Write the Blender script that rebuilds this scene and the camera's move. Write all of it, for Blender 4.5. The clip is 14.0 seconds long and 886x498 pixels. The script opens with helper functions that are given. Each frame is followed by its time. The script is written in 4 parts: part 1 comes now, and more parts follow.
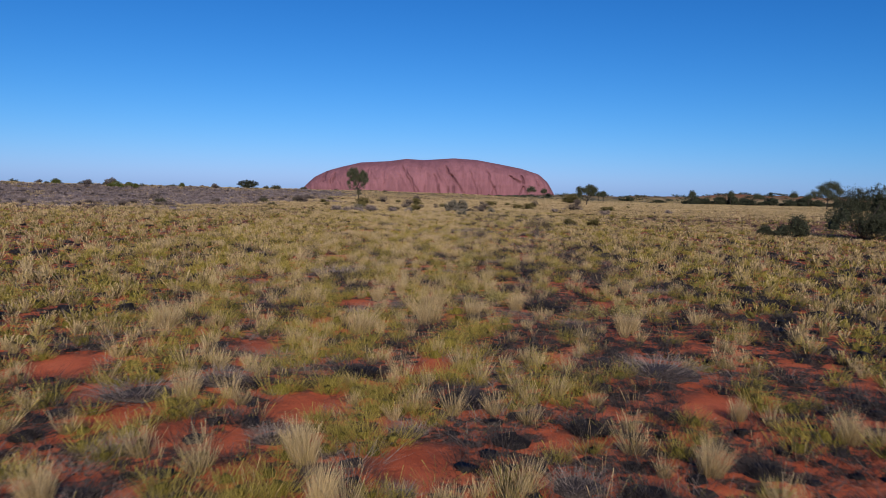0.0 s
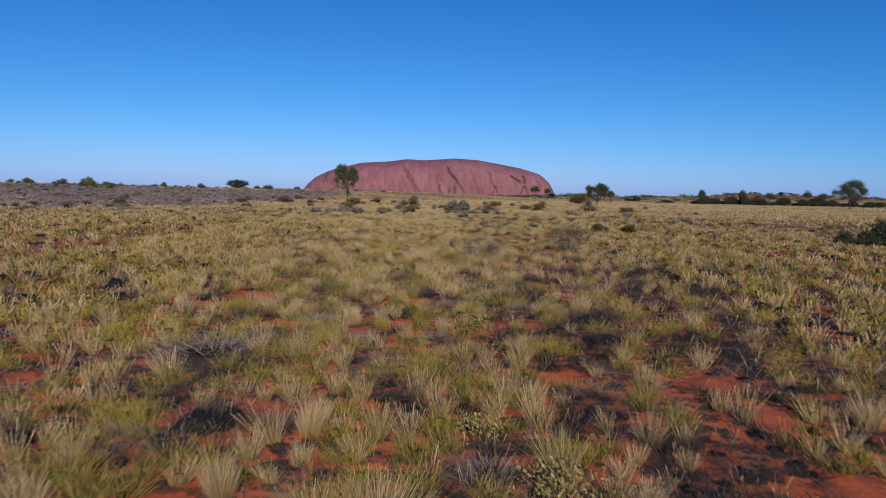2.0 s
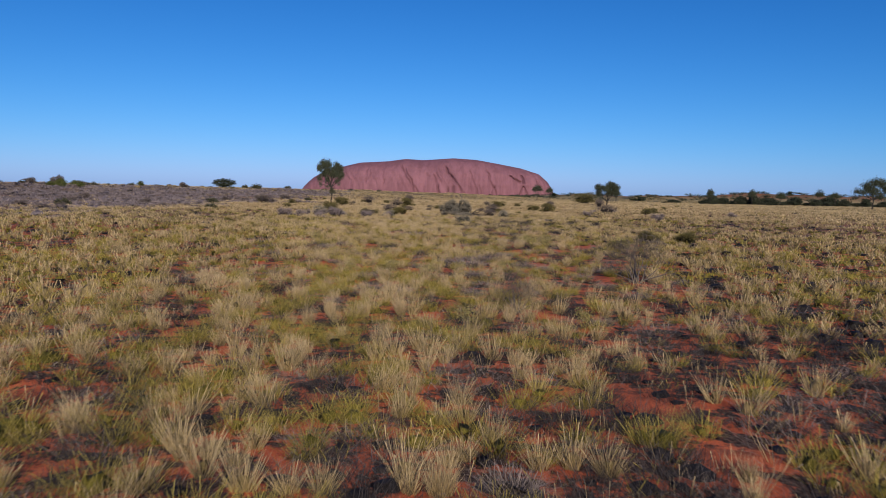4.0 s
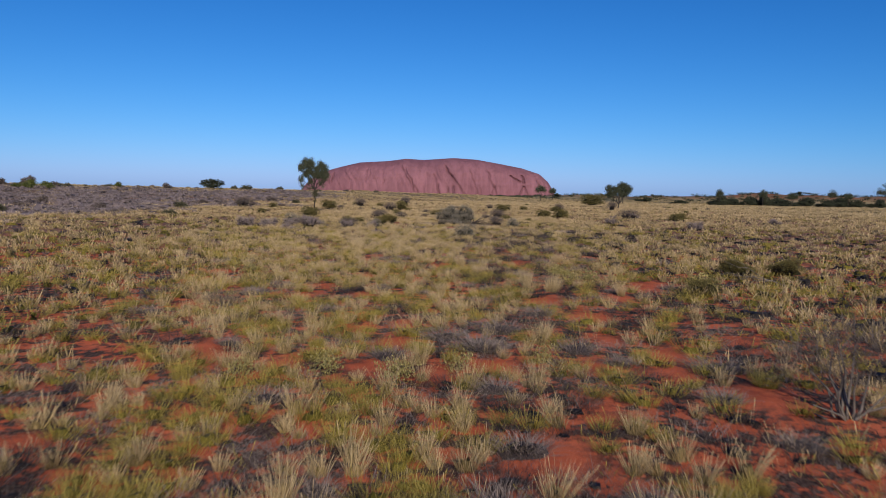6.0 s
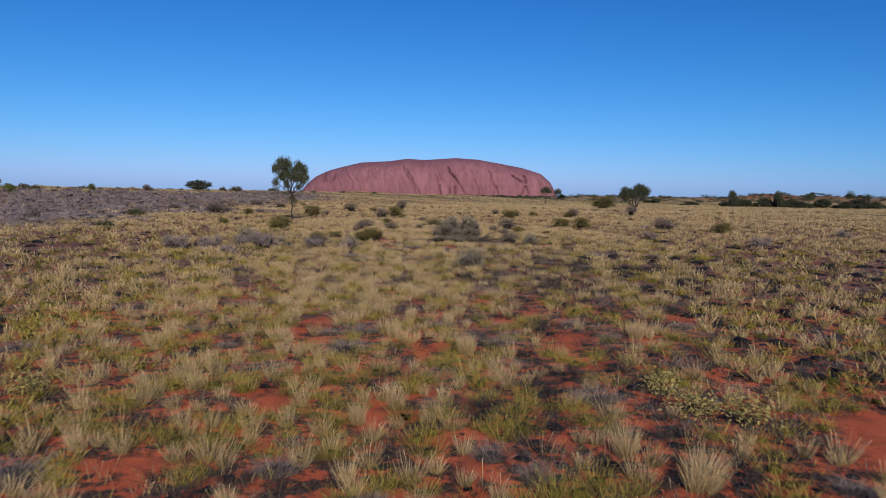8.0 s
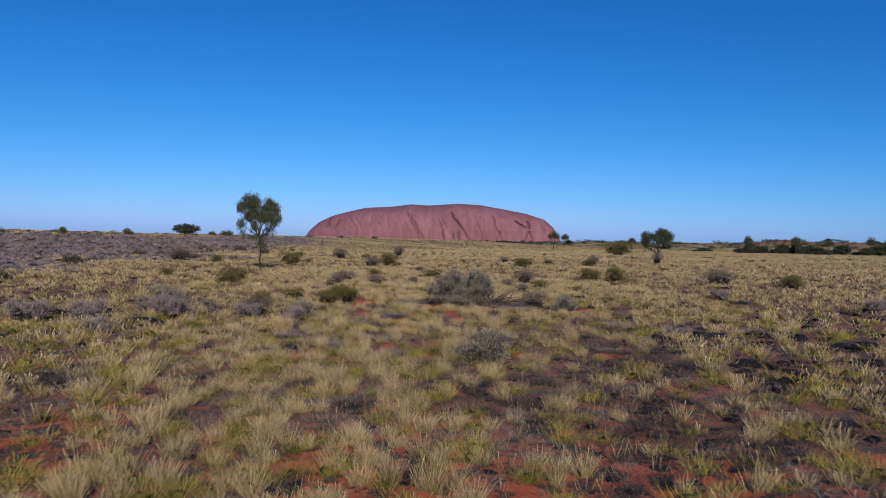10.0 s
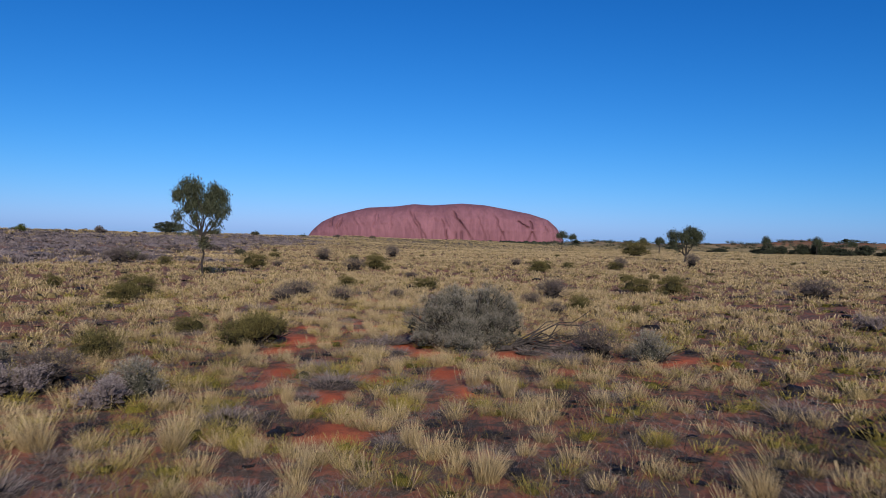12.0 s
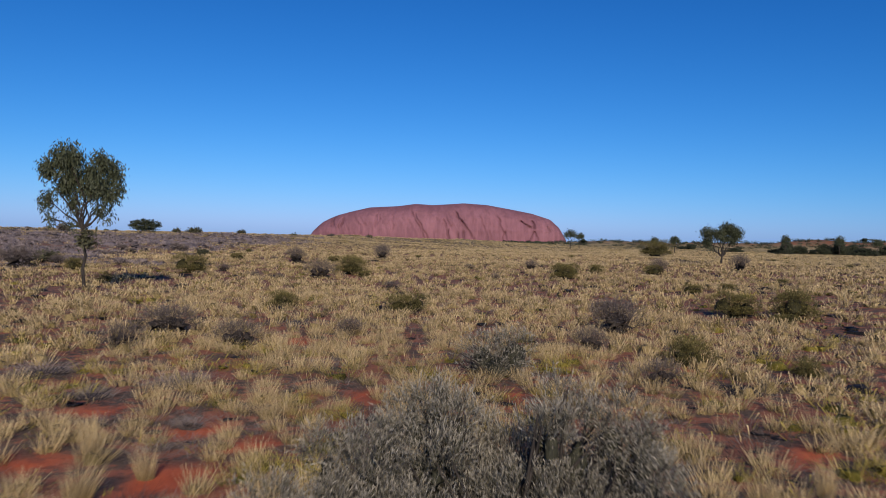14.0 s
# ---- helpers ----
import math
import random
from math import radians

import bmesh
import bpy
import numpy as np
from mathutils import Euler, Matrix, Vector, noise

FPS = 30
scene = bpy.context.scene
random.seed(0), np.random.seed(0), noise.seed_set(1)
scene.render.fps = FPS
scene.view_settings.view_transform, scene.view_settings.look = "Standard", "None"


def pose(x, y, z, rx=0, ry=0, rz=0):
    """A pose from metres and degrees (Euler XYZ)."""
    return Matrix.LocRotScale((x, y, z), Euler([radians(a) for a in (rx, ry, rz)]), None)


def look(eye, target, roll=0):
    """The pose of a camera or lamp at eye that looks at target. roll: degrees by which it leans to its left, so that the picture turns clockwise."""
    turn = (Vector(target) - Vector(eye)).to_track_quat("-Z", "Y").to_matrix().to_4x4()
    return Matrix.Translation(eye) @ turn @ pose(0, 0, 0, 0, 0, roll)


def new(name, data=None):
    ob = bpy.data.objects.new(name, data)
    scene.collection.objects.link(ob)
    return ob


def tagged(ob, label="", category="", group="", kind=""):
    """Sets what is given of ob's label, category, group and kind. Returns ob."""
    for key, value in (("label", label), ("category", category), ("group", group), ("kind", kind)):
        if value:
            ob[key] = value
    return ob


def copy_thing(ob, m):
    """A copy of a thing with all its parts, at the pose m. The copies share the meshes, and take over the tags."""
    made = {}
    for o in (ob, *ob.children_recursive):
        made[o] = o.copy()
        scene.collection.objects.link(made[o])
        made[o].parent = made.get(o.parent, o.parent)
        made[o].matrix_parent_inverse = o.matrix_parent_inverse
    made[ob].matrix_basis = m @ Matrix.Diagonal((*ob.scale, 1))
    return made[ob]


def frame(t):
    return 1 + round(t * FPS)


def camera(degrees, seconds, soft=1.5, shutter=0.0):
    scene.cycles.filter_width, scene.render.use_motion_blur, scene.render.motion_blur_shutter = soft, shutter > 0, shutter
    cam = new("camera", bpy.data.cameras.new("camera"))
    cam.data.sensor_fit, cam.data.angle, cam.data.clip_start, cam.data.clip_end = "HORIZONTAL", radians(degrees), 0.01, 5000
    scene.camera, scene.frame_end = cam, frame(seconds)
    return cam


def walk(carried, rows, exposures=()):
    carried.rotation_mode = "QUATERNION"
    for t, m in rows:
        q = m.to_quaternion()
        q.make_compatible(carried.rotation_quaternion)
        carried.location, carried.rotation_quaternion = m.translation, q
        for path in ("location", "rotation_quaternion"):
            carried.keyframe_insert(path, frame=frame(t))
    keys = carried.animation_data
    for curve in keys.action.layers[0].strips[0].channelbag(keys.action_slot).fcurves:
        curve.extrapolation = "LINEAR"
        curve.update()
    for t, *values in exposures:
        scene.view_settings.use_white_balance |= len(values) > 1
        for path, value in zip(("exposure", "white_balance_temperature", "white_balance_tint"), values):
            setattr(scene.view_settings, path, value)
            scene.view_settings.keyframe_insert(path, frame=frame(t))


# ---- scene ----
cam = camera(63.1, 14.0, soft=1.0, shutter=0.19)
METRES, EYE, TILT, LEAN, TURN = 73.8, 2.5, 0.0, 0.0, 0.0
ROWS = [
    (0.0, 0.0, 0.0, 0.0, 0.11, -4.92, -1.31),
    (0.5, 0.0007, 0.035, -0.0007, 0.07, -4.9, -1.27),
    (1.0, 0.0015, 0.0697, -0.0012, 0.2, -4.92, -1.29),
    (1.5, 0.0021, 0.1048, -0.0017, 0.22, -4.91, -1.26),
    (2.0, 0.0028, 0.1403, -0.0024, 0.18, -4.9, -1.22),
    (2.5, 0.0036, 0.1775, -0.003, 0.15, -4.9, -1.22),
    (3.0, 0.0044, 0.2162, -0.0037, 0.11, -4.91, -1.2),
    (5.5, 0.0065, 0.3714, -0.0064, 0.09, -4.89, -1.17),
    (6.0, 0.0074, 0.4064, -0.0019, 0.1, -4.92, -1.15),
    (6.5, 0.0082, 0.4413, 0.0032, 0.12, -4.93, -1.12),
    (7.0, 0.0089, 0.4759, 0.0047, 0.15, -4.94, -1.13),
    (7.5, 0.0093, 0.5105, 0.0038, 0.18, -4.93, -1.11),
    (8.0, 0.0094, 0.5456, 0.0028, 0.22, -4.92, -1.11),
    (8.5, 0.0096, 0.5814, 0.0021, 0.29, -4.93, -1.18),
    (8.7, 0.0097, 0.5961, 0.002, 0.32, -4.91, -1.2),
    (8.8, 0.0098, 0.6035, 0.002, 0.34, -4.84, -1.21),
    (8.9, 0.0099, 0.6109, 0.0019, 0.355, -4.43, -1.22),
    (9.0, 0.01, 0.6183, 0.0019, 0.37, -3.72, -1.23),
    (9.1, 0.0101, 0.6256, 0.0018, 0.385, -2.96, -1.23),
    (9.2, 0.0103, 0.6329, 0.0017, 0.4, -2.23, -1.24),
    (9.3, 0.0104, 0.6402, 0.0016, 0.41, -1.66, -1.25),
    (9.45, 0.0106, 0.6512, 0.0014, 0.43, -1.34, -1.25),
    (11.5, 0.0133, 0.801, -0.0014, 0.69, -1.33, -1.34),
    (12.0, 0.0136, 0.8397, -0.0022, 0.74, -1.34, -1.35),
    (12.5, 0.014, 0.8789, -0.0032, 0.78, -1.32, -1.37),
    (13.0, 0.0145, 0.9185, -0.0042, 0.84, -1.33, -1.4),
    (13.5, 0.0152, 0.9584, -0.005, 0.87, -1.34, -1.36),
    (14.0, 0.0158, 0.999, -0.0061, 0.9, -1.35, -1.34),
]
walk(cam, [(t, pose(0, 0, EYE, TILT, LEAN, TURN) @ pose(METRES * x, METRES * y, METRES * z, 90 + pitch, roll, yaw)) for t, x, y, z, yaw, pitch, roll in ROWS],
     [(0.0, -0.5, 6500, 10), (8.6, -0.5, 6500, 10), (9.1, -0.5, 6220, 9), (12.0, -0.5, 6150, 8), (12.6, -0.5, 6220, 9), (13.2, -0.5, 6300, 10), (14.0, -0.5, 6420, 10)])

# ---- daylight: clear sky, the sun behind the flight ----
SUN_EL, SUN_AZ = radians(27), radians(170)      # azimuth clockwise from +y
world = bpy.data.worlds.new("sky")
scene.world = world
world.use_nodes = True
wn = world.node_tree
sky = wn.nodes.new("ShaderNodeTexSky")
sky.sky_type, sky.sun_disc = "NISHITA", False
sky.sun_elevation, sky.sun_rotation = SUN_EL, SUN_AZ
sky.altitude, sky.air_density, sky.dust_density, sky.ozone_density = 500, 1.0, 0.3, 3.0
split, joint = wn.nodes.new("ShaderNodeSeparateColor"), wn.nodes.new("ShaderNodeCombineColor")
wn.links.new(sky.outputs["Color"], split.inputs["Color"])


def sky_math(how, a, b):
    n = wn.nodes.new("ShaderNodeMath")
    n.operation = how
    for slot, v in zip(n.inputs, (a, b)):
        if isinstance(v, float):
            slot.default_value = v
        else:
            wn.links.new(v, slot)
    return n.outputs[0]


# the deep, dry blue of desert air: less red overhead, more of it towards the horizon
red, green, blue = (sky_math("MULTIPLY", split.outputs[k], 0.107) for k in ("Red", "Green", "Blue"))
wn.links.new(sky_math("MULTIPLY", sky_math("POWER", red, 1.8), 0.655), joint.inputs["Red"])
wn.links.new(sky_math("MULTIPLY", sky_math("POWER", green, 1.2), 0.99), joint.inputs["Green"])
wn.links.new(sky_math("ADD", sky_math("MULTIPLY", blue, 1.42), sky_math("MULTIPLY", red, 0.55)), joint.inputs["Blue"])
wn.links.new(joint.outputs["Color"], wn.nodes["Background"].inputs["Color"])
wn.nodes["Background"].inputs["Strength"].default_value = 0.78
sun = new("sun", bpy.data.lights.new("sun", "SUN"))
sun.data.energy, sun.data.angle, sun.data.color = 5.0, radians(0.5), (1.0, 0.89, 0.73)
sun_from = Vector((math.sin(SUN_AZ) * math.cos(SUN_EL), math.cos(SUN_AZ) * math.cos(SUN_EL), math.sin(SUN_EL)))
sun.matrix_world = look(sun_from * 50, (0, 0, 0))


# ---- materials ----
def material(name, rough=0.9, spec=0.2):
    m = bpy.data.materials.new(name)
    m.use_nodes = True
    t = m.node_tree
    b = t.nodes["Principled BSDF"]
    b.inputs["Roughness"].default_value = rough
    b.inputs["Specular IOR Level"].default_value = spec
    return m, t, b


def noise_node(t, scale, detail=4, rough=0.55, vector=None, stretch=None):
    n = t.nodes.new("ShaderNodeTexNoise")
    n.inputs["Scale"].default_value, n.inputs["Detail"].default_value, n.inputs["Roughness"].default_value = scale, detail, rough
    if vector is None:
        vector = t.nodes.new("ShaderNodeNewGeometry").outputs["Position"]
    if stretch:
        mp = t.nodes.new("ShaderNodeMapping")
        mp.inputs["Scale"].default_value = stretch
        t.links.new(vector, mp.inputs["Vector"])
        vector = mp.outputs["Vector"]
    t.links.new(vector, n.inputs["Vector"])
    return n.outputs["Fac"]


def ramp(t, fac, *stops):
    r = t.nodes.new("ShaderNodeValToRGB")
    while len(r.color_ramp.elements) < len(stops):
        r.color_ramp.elements.new(0.5)
    for e, (p, c) in zip(r.color_ramp.elements, stops):
        e.position, e.color = p, (*c, 1)
    t.links.new(fac, r.inputs["Fac"])
    return r.outputs["Color"]


def mix(t, fac, a, b, mode="MIX"):
    n = t.nodes.new("ShaderNodeMix")
    n.data_type, n.blend_type = "RGBA", mode
    for value, slot in ((fac, n.inputs["Factor"]), (a, n.inputs["A"]), (b, n.inputs["B"])):
        if isinstance(value, (int, float)):
            slot.default_value = value
        elif isinstance(value, tuple):
            slot.default_value = (*value, 1)
        else:
            t.links.new(value, slot)
    return n.outputs["Result"]


def attribute(t, name):
    n = t.nodes.new("ShaderNodeAttribute")
    n.attribute_name = name
    return n.outputs["Fac"]


def bump(t, b, height, strength, distance):
    n = t.nodes.new("ShaderNodeBump")
    n.inputs["Strength"].default_value, n.inputs["Distance"].default_value = strength, distance
    t.links.new(height, n.inputs["Height"])
    t.links.new(n.outputs["Normal"], b.inputs["Normal"])


def gray(v):
    return (v, v, v)


def ground_material():
    """Red desert sand with litter; where the plain lies far off, its closed cover of dry grass."""
    m, t, b = material("red_sand", 0.95, 0.1)
    sand = ramp(t, noise_node(t, 1.3, 6), (0.3, (0.45, 0.096, 0.042)), (0.55, (0.61, 0.142, 0.062)), (0.8, (0.69, 0.19, 0.09)))
    litter = ramp(t, noise_node(t, 3.1, 8, 0.7), (0.46, gray(0)), (0.53, gray(1)))
    free = t.nodes.new("ShaderNodeMath")
    free.operation = "SUBTRACT"
    free.inputs[0].default_value = 1.0
    t.links.new(attribute(t, "swept"), free.inputs[1])
    litter = mix(t, 1.0, litter, free.outputs[0], "MULTIPLY")
    crumbs = ramp(t, noise_node(t, 55, 4, 0.7), (0.60, gray(0)), (0.66, gray(1)))
    sand = mix(t, crumbs, sand, (0.16, 0.055, 0.03))
    near = mix(t, litter, sand, ramp(t, noise_node(t, 30, 3), (0.32, (0.022, 0.013, 0.010)), (0.52, (0.088, 0.054, 0.040)), (0.7, (0.18, 0.118, 0.090))))
    straw = ramp(t, noise_node(t, 0.09, 7, 0.65, stretch=(1, 0.35, 1)), (0.3, (0.13, 0.11, 0.05)), (0.5, (0.33, 0.25, 0.12)), (0.7, (0.42, 0.32, 0.17)))
    scrub = ramp(t, noise_node(t, 0.035, 8, 0.7), (0.50, gray(0)), (0.56, gray(1)))
    far = mix(t, scrub, straw, (0.10, 0.095, 0.06))
    thatch = ramp(t, noise_node(t, 7, 7, 0.75), (0.3, (0.055, 0.040, 0.031)), (0.52, (0.17, 0.125, 0.092)), (0.72, (0.34, 0.145, 0.08)))
    col = mix(t, attribute(t, "outer"), mix(t, attribute(t, "cover"), near, thatch), far)
    col = mix(t, attribute(t, "bare"), col, mix(t, ramp(t, noise_node(t, 0.5, 6, 0.7), (0.45, gray(0)), (0.55, gray(1))), (0.34, 0.12, 0.06), (0.2, 0.16, 0.09)))
    t.links.new(col, b.inputs["Base Color"])
    bump(t, b, noise_node(t, 9, 8, 0.7), 0.6, 0.06)
    return m


def plant_material(name, low, high, tips, rough=0.75, spec=0.25, through_light=0.0, vary=0.35):
    """Blades or leaves: colour from plant to plant (tint), to the tip (tip) and from blade to blade."""
    m, t, b = material(name, rough, spec)
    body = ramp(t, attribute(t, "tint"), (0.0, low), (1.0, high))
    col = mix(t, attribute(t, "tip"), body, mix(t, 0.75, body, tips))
    isl = t.nodes.new("ShaderNodeNewGeometry").outputs["Random Per Island"]
    thatch = ramp(t, noise_node(t, 70, 3, 0.7, stretch=(1, 1, 0.2)), (0.36, gray(0.0)), (0.64, gray(0.9)))
    isl = mix(t, attribute(t, "core"), isl, thatch)
    col = mix(t, 1.0, col, ramp(t, isl, (0.0, gray(0.95 - vary)), (0.5, gray(0.95)), (1.0, gray(0.95 + vary))), "MULTIPLY")
    t.links.new(col, b.inputs["Base Color"])
    if through_light:
        tr = t.nodes.new("ShaderNodeBsdfTranslucent")
        t.links.new(col, tr.inputs["Color"])
        ms = t.nodes.new("ShaderNodeMixShader")
        ms.inputs["Fac"].default_value = through_light
        t.links.new(b.outputs["BSDF"], ms.inputs[1])
        t.links.new(tr.outputs["BSDF"], ms.inputs[2])
        t.links.new(ms.outputs["Shader"], t.nodes["Material Output"].inputs["Surface"])
    return m


def bark_material(name, dark, light):
    m, t, b = material(name, 0.9, 0.15)
    f = noise_node(t, 14, 6, 0.65, stretch=(1, 1, 0.25))
    t.links.new(ramp(t, f, (0.3, dark), (0.7, light)), b.inputs["Base Color"])
    bump(t, b, f, 0.6, 0.02)
    return m


def rock_material():
    m, t, b = material("red_sandstone", 0.95, 0.1)
    # purplish base: the haze over the distance is mixed into the sandstone colour
    big = ramp(t, noise_node(t, 0.006, 6, 0.6), (0.3, (0.28, 0.122, 0.143)), (0.7, (0.338, 0.152, 0.172)))
    streak = ramp(t, noise_node(t, 0.03, 7, 0.7, stretch=(1.0, 0.4, 0.16)), (0.40, gray(0.82)), (0.6, gray(1.04)))
    body = mix(t, 1.0, big, streak, "MULTIPLY")
    # grooves and caves darkened: water streaks, with their shade painted in
    t.links.new(mix(t, attribute(t, "stain_shade"), body, (0.105, 0.048, 0.062)), b.inputs["Base Color"])
    bump(t, b, noise_node(t, 0.05, 8, 0.75, stretch=(1.0, 1.0, 0.45)), 0.9, 9)
    return m


SAND = ground_material()
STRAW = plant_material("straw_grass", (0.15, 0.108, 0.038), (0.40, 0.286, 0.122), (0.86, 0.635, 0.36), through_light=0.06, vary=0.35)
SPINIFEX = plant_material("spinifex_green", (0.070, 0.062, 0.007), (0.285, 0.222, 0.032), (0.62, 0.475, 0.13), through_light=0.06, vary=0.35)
CHARRED = plant_material("dead_twigs", vary=0.7, low=(0.010, 0.008, 0.008), high=(0.036, 0.029, 0.028), tips=(0.12, 0.097, 0.09))
ASHEN = plant_material("ashen_twigs", vary=0.6, low=(0.045, 0.034, 0.028), high=(0.21, 0.160, 0.134), tips=(0.44, 0.345, 0.290))
MAUVE = plant_material("mauve_scrub", (0.13, 0.098, 0.09), (0.30, 0.236, 0.22), (0.43, 0.345, 0.315))
TWIG = plant_material("bare_twigs", (0.045, 0.034, 0.027), (0.13, 0.10, 0.085), (0.25, 0.195, 0.165))
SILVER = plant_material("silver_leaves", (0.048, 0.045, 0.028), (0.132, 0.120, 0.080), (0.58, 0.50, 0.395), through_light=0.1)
DUNELEAF = plant_material("dune_leaves", (0.04, 0.042, 0.02), (0.10, 0.095, 0.05), (0.16, 0.145, 0.08), through_light=0.1)
GREENLEAF = plant_material("fresh_leaves", (0.05, 0.07, 0.012), (0.13, 0.15, 0.03), (0.2, 0.2, 0.06), through_light=0.15)
OLIVE = plant_material("olive_leaves", (0.045, 0.038, 0.011), (0.135, 0.112, 0.034), (0.29, 0.235, 0.08), through_light=0.15)
GUM = plant_material("gum_leaves", (0.03, 0.039, 0.019), (0.097, 0.108, 0.053), (0.155, 0.162, 0.088), rough=0.5, spec=0.35, through_light=0.25, vary=0.22)
DARKLEAF = plant_material("dark_leaves", (0.020, 0.026, 0.013), (0.058, 0.066, 0.034), (0.10, 0.105, 0.065), through_light=0.1)
HERB = plant_material("herb_leaves", (0.15, 0.12, 0.02), (0.30, 0.245, 0.06), (0.64, 0.54, 0.25), rough=0.9, spec=0.1, through_light=0.2)
BARK = bark_material("grey_bark", (0.07, 0.055, 0.045), (0.24, 0.20, 0.17))
DARKBARK = bark_material("dark_bark", (0.02, 0.017, 0.015), (0.08, 0.065, 0.055))
DEADWOOD = bark_material("weathered_wood", (0.025, 0.02, 0.018), (0.12, 0.098, 0.085))
ROCK = rock_material()

rng = np.random.default_rng(7)


# ---- lie of the land ----
def smooth(a, b, v):
    s = np.clip((v - a) / (b - a), 0, 1)
    return s * s * (3 - 2 * s)


def waves(x, y, size, seed):
    """Soft irregular field from -1 to 1, features about size metres across."""
    r = np.random.default_rng(seed)
    out = 0
    for k in range(9):
        a, f, p = r.uniform(0, 2 * np.pi), r.uniform(0.6, 1.7) * 2 * np.pi / (2 * size), r.uniform(0, 2 * np.pi)
        out = out + np.sin(f * (x * np.cos(a) + y * np.sin(a)) + p)
    return out / 4.2


def left_dune(x, y):
    """Metres in front of the crest of the long low dune (negative behind it)."""
    return (x + 80) * 0.894 - (y - 155) * 0.447


def land(x, y):
    x, y = np.asarray(x, float), np.asarray(y, float)
    plain = -0.0108 * 25 * np.logaddexp(0, (np.minimum(y, 4600) - 85) / 25)
    d = left_dune(x, y)
    dune = 2.05 * np.where(d > 0, 1 - smooth(0, 58, d), 1 - smooth(0, 160, -d)) * (1 - smooth(290, 430, y)) * smooth(20, 80, y)
    right = 4.6 * np.exp(-((y - 352 + 0.1 * (x - 180)) / 26) ** 2) * (0.62 * smooth(20, 70, x) + 0.38 * smooth(105, 150, x)) * (1 - smooth(420, 600, x))
    plain = plain - 0.6 * smooth(10, 30, x) * (1 - smooth(56, 76, y))
    rough = 0.05 * waves(x, y, 2.2, 3) + 0.10 * waves(x, y, 14, 4) * smooth(60, 120, np.hypot(x, y))
    return plain + dune * (1 + 0.16 * waves(x, y, 18, 5) + 0.10 * waves(x, y, 7, 8)) + right * (1 + 0.25 * waves(x, y, 15, 6)) + rough


# open sand and single plants along the flight, by stretch: place and radius in metres
SAND_A = (
    (-2.5, 5.9, 0.10), (0.9, 6.0, 0.17), (3.8, 6.1, 0.15), (-1.7, 6.1, 0.15), (-0.2, 6.3, 0.36), (-2.1, 6.7, 0.16), (1.3, 7.0, 0.17), (-2.7, 7.0, 0.20), (-3.4, 7.5, 0.27), (-1.5, 8.0, 0.35),
    (-4.1, 8.2, 0.20), (3.3, 8.3, 0.43), (5.6, 9.3, 0.18), (-5.1, 9.5, 0.45), (-0.1, 10.2, 0.24), (1.8, 10.3, 0.25), (-4.5, 10.9, 0.17), (-2.8, 10.9, 0.35), (4.0, 11.6, 0.14), (-2.2, 13.2, 0.13),
    (-0.4, 13.2, 0.15), (-3.3, 13.5, 0.16), (0.3, 13.6, 0.19), (1.4, 13.7, 0.12), (4.0, 13.9, 0.12), (1.0, 14.9, 0.14), (-3.4, 15.1, 0.18), (-1.8, 15.1, 0.29), (-1.2, 15.3, 0.12), (3.6, 15.8, 0.26),
)
SAND_B = (
    (1.9, 16.8, 0.18), (-1.6, 17.5, 0.12), (3.7, 17.6, 0.23), (3.6, 18.8, 0.31), (-4.7, 18.8, 0.13), (1.7, 19.3, 0.23), (0.7, 21.4, 0.18), (-0.4, 21.7, 0.14), (-1.1, 21.9, 0.14), (-2.5, 22.3, 0.43),
    (-0.4, 22.5, 0.21), (1.2, 22.5, 0.16), (1.8, 22.6, 0.21), (3.7, 22.7, 0.16), (-4.4, 24.1, 0.20), (-0.3, 24.8, 0.28), (-3.7, 25.7, 0.43), (5.8, 26.2, 0.20), (2.7, 26.5, 0.17), (-3.6, 27.9, 0.19),
    (2.4, 27.9, 0.28), (-0.6, 32.6, 0.13), (2.1, 32.7, 0.26), (0.2, 32.8, 0.26), (0.5, 33.9, 0.21), (-2.8, 34.1, 0.13), (-1.3, 34.3, 0.17), (2.2, 34.5, 0.17), (4.2, 34.6, 0.17), (3.4, 34.7, 0.17),
)
SAND_C = (
    (1.4, 34.7, 0.17), (5.3, 36.0, 0.21), (1.6, 36.2, 0.35), (-3.3, 36.3, 0.18), (2.4, 37.6, 0.20), (4.4, 38.3, 0.35), (0.6, 38.9, 0.14), (0.5, 39.1, 0.24), (3.6, 39.2, 0.30), (-3.5, 39.3, 0.11),
    (-1.6, 39.4, 0.22), (-0.4, 39.4, 0.30), (1.3, 39.5, 0.31), (-2.4, 39.6, 0.25), (2.6, 39.7, 0.23), (-2.8, 40.3, 0.37), (3.9, 40.6, 0.36), (-3.7, 40.7, 0.16), (-0.2, 41.0, 0.34), (5.3, 41.4, 0.18),
    (3.2, 41.6, 0.28), (-0.9, 42.1, 0.23), (-0.1, 42.6, 0.20), (3.4, 43.6, 0.40), (-4.6, 44.3, 0.23), (2.5, 45.2, 0.30), (-0.3, 45.2, 0.16), (-2.5, 45.4, 0.32), (2.9, 45.5, 0.35), (-1.3, 45.7, 0.25),
)
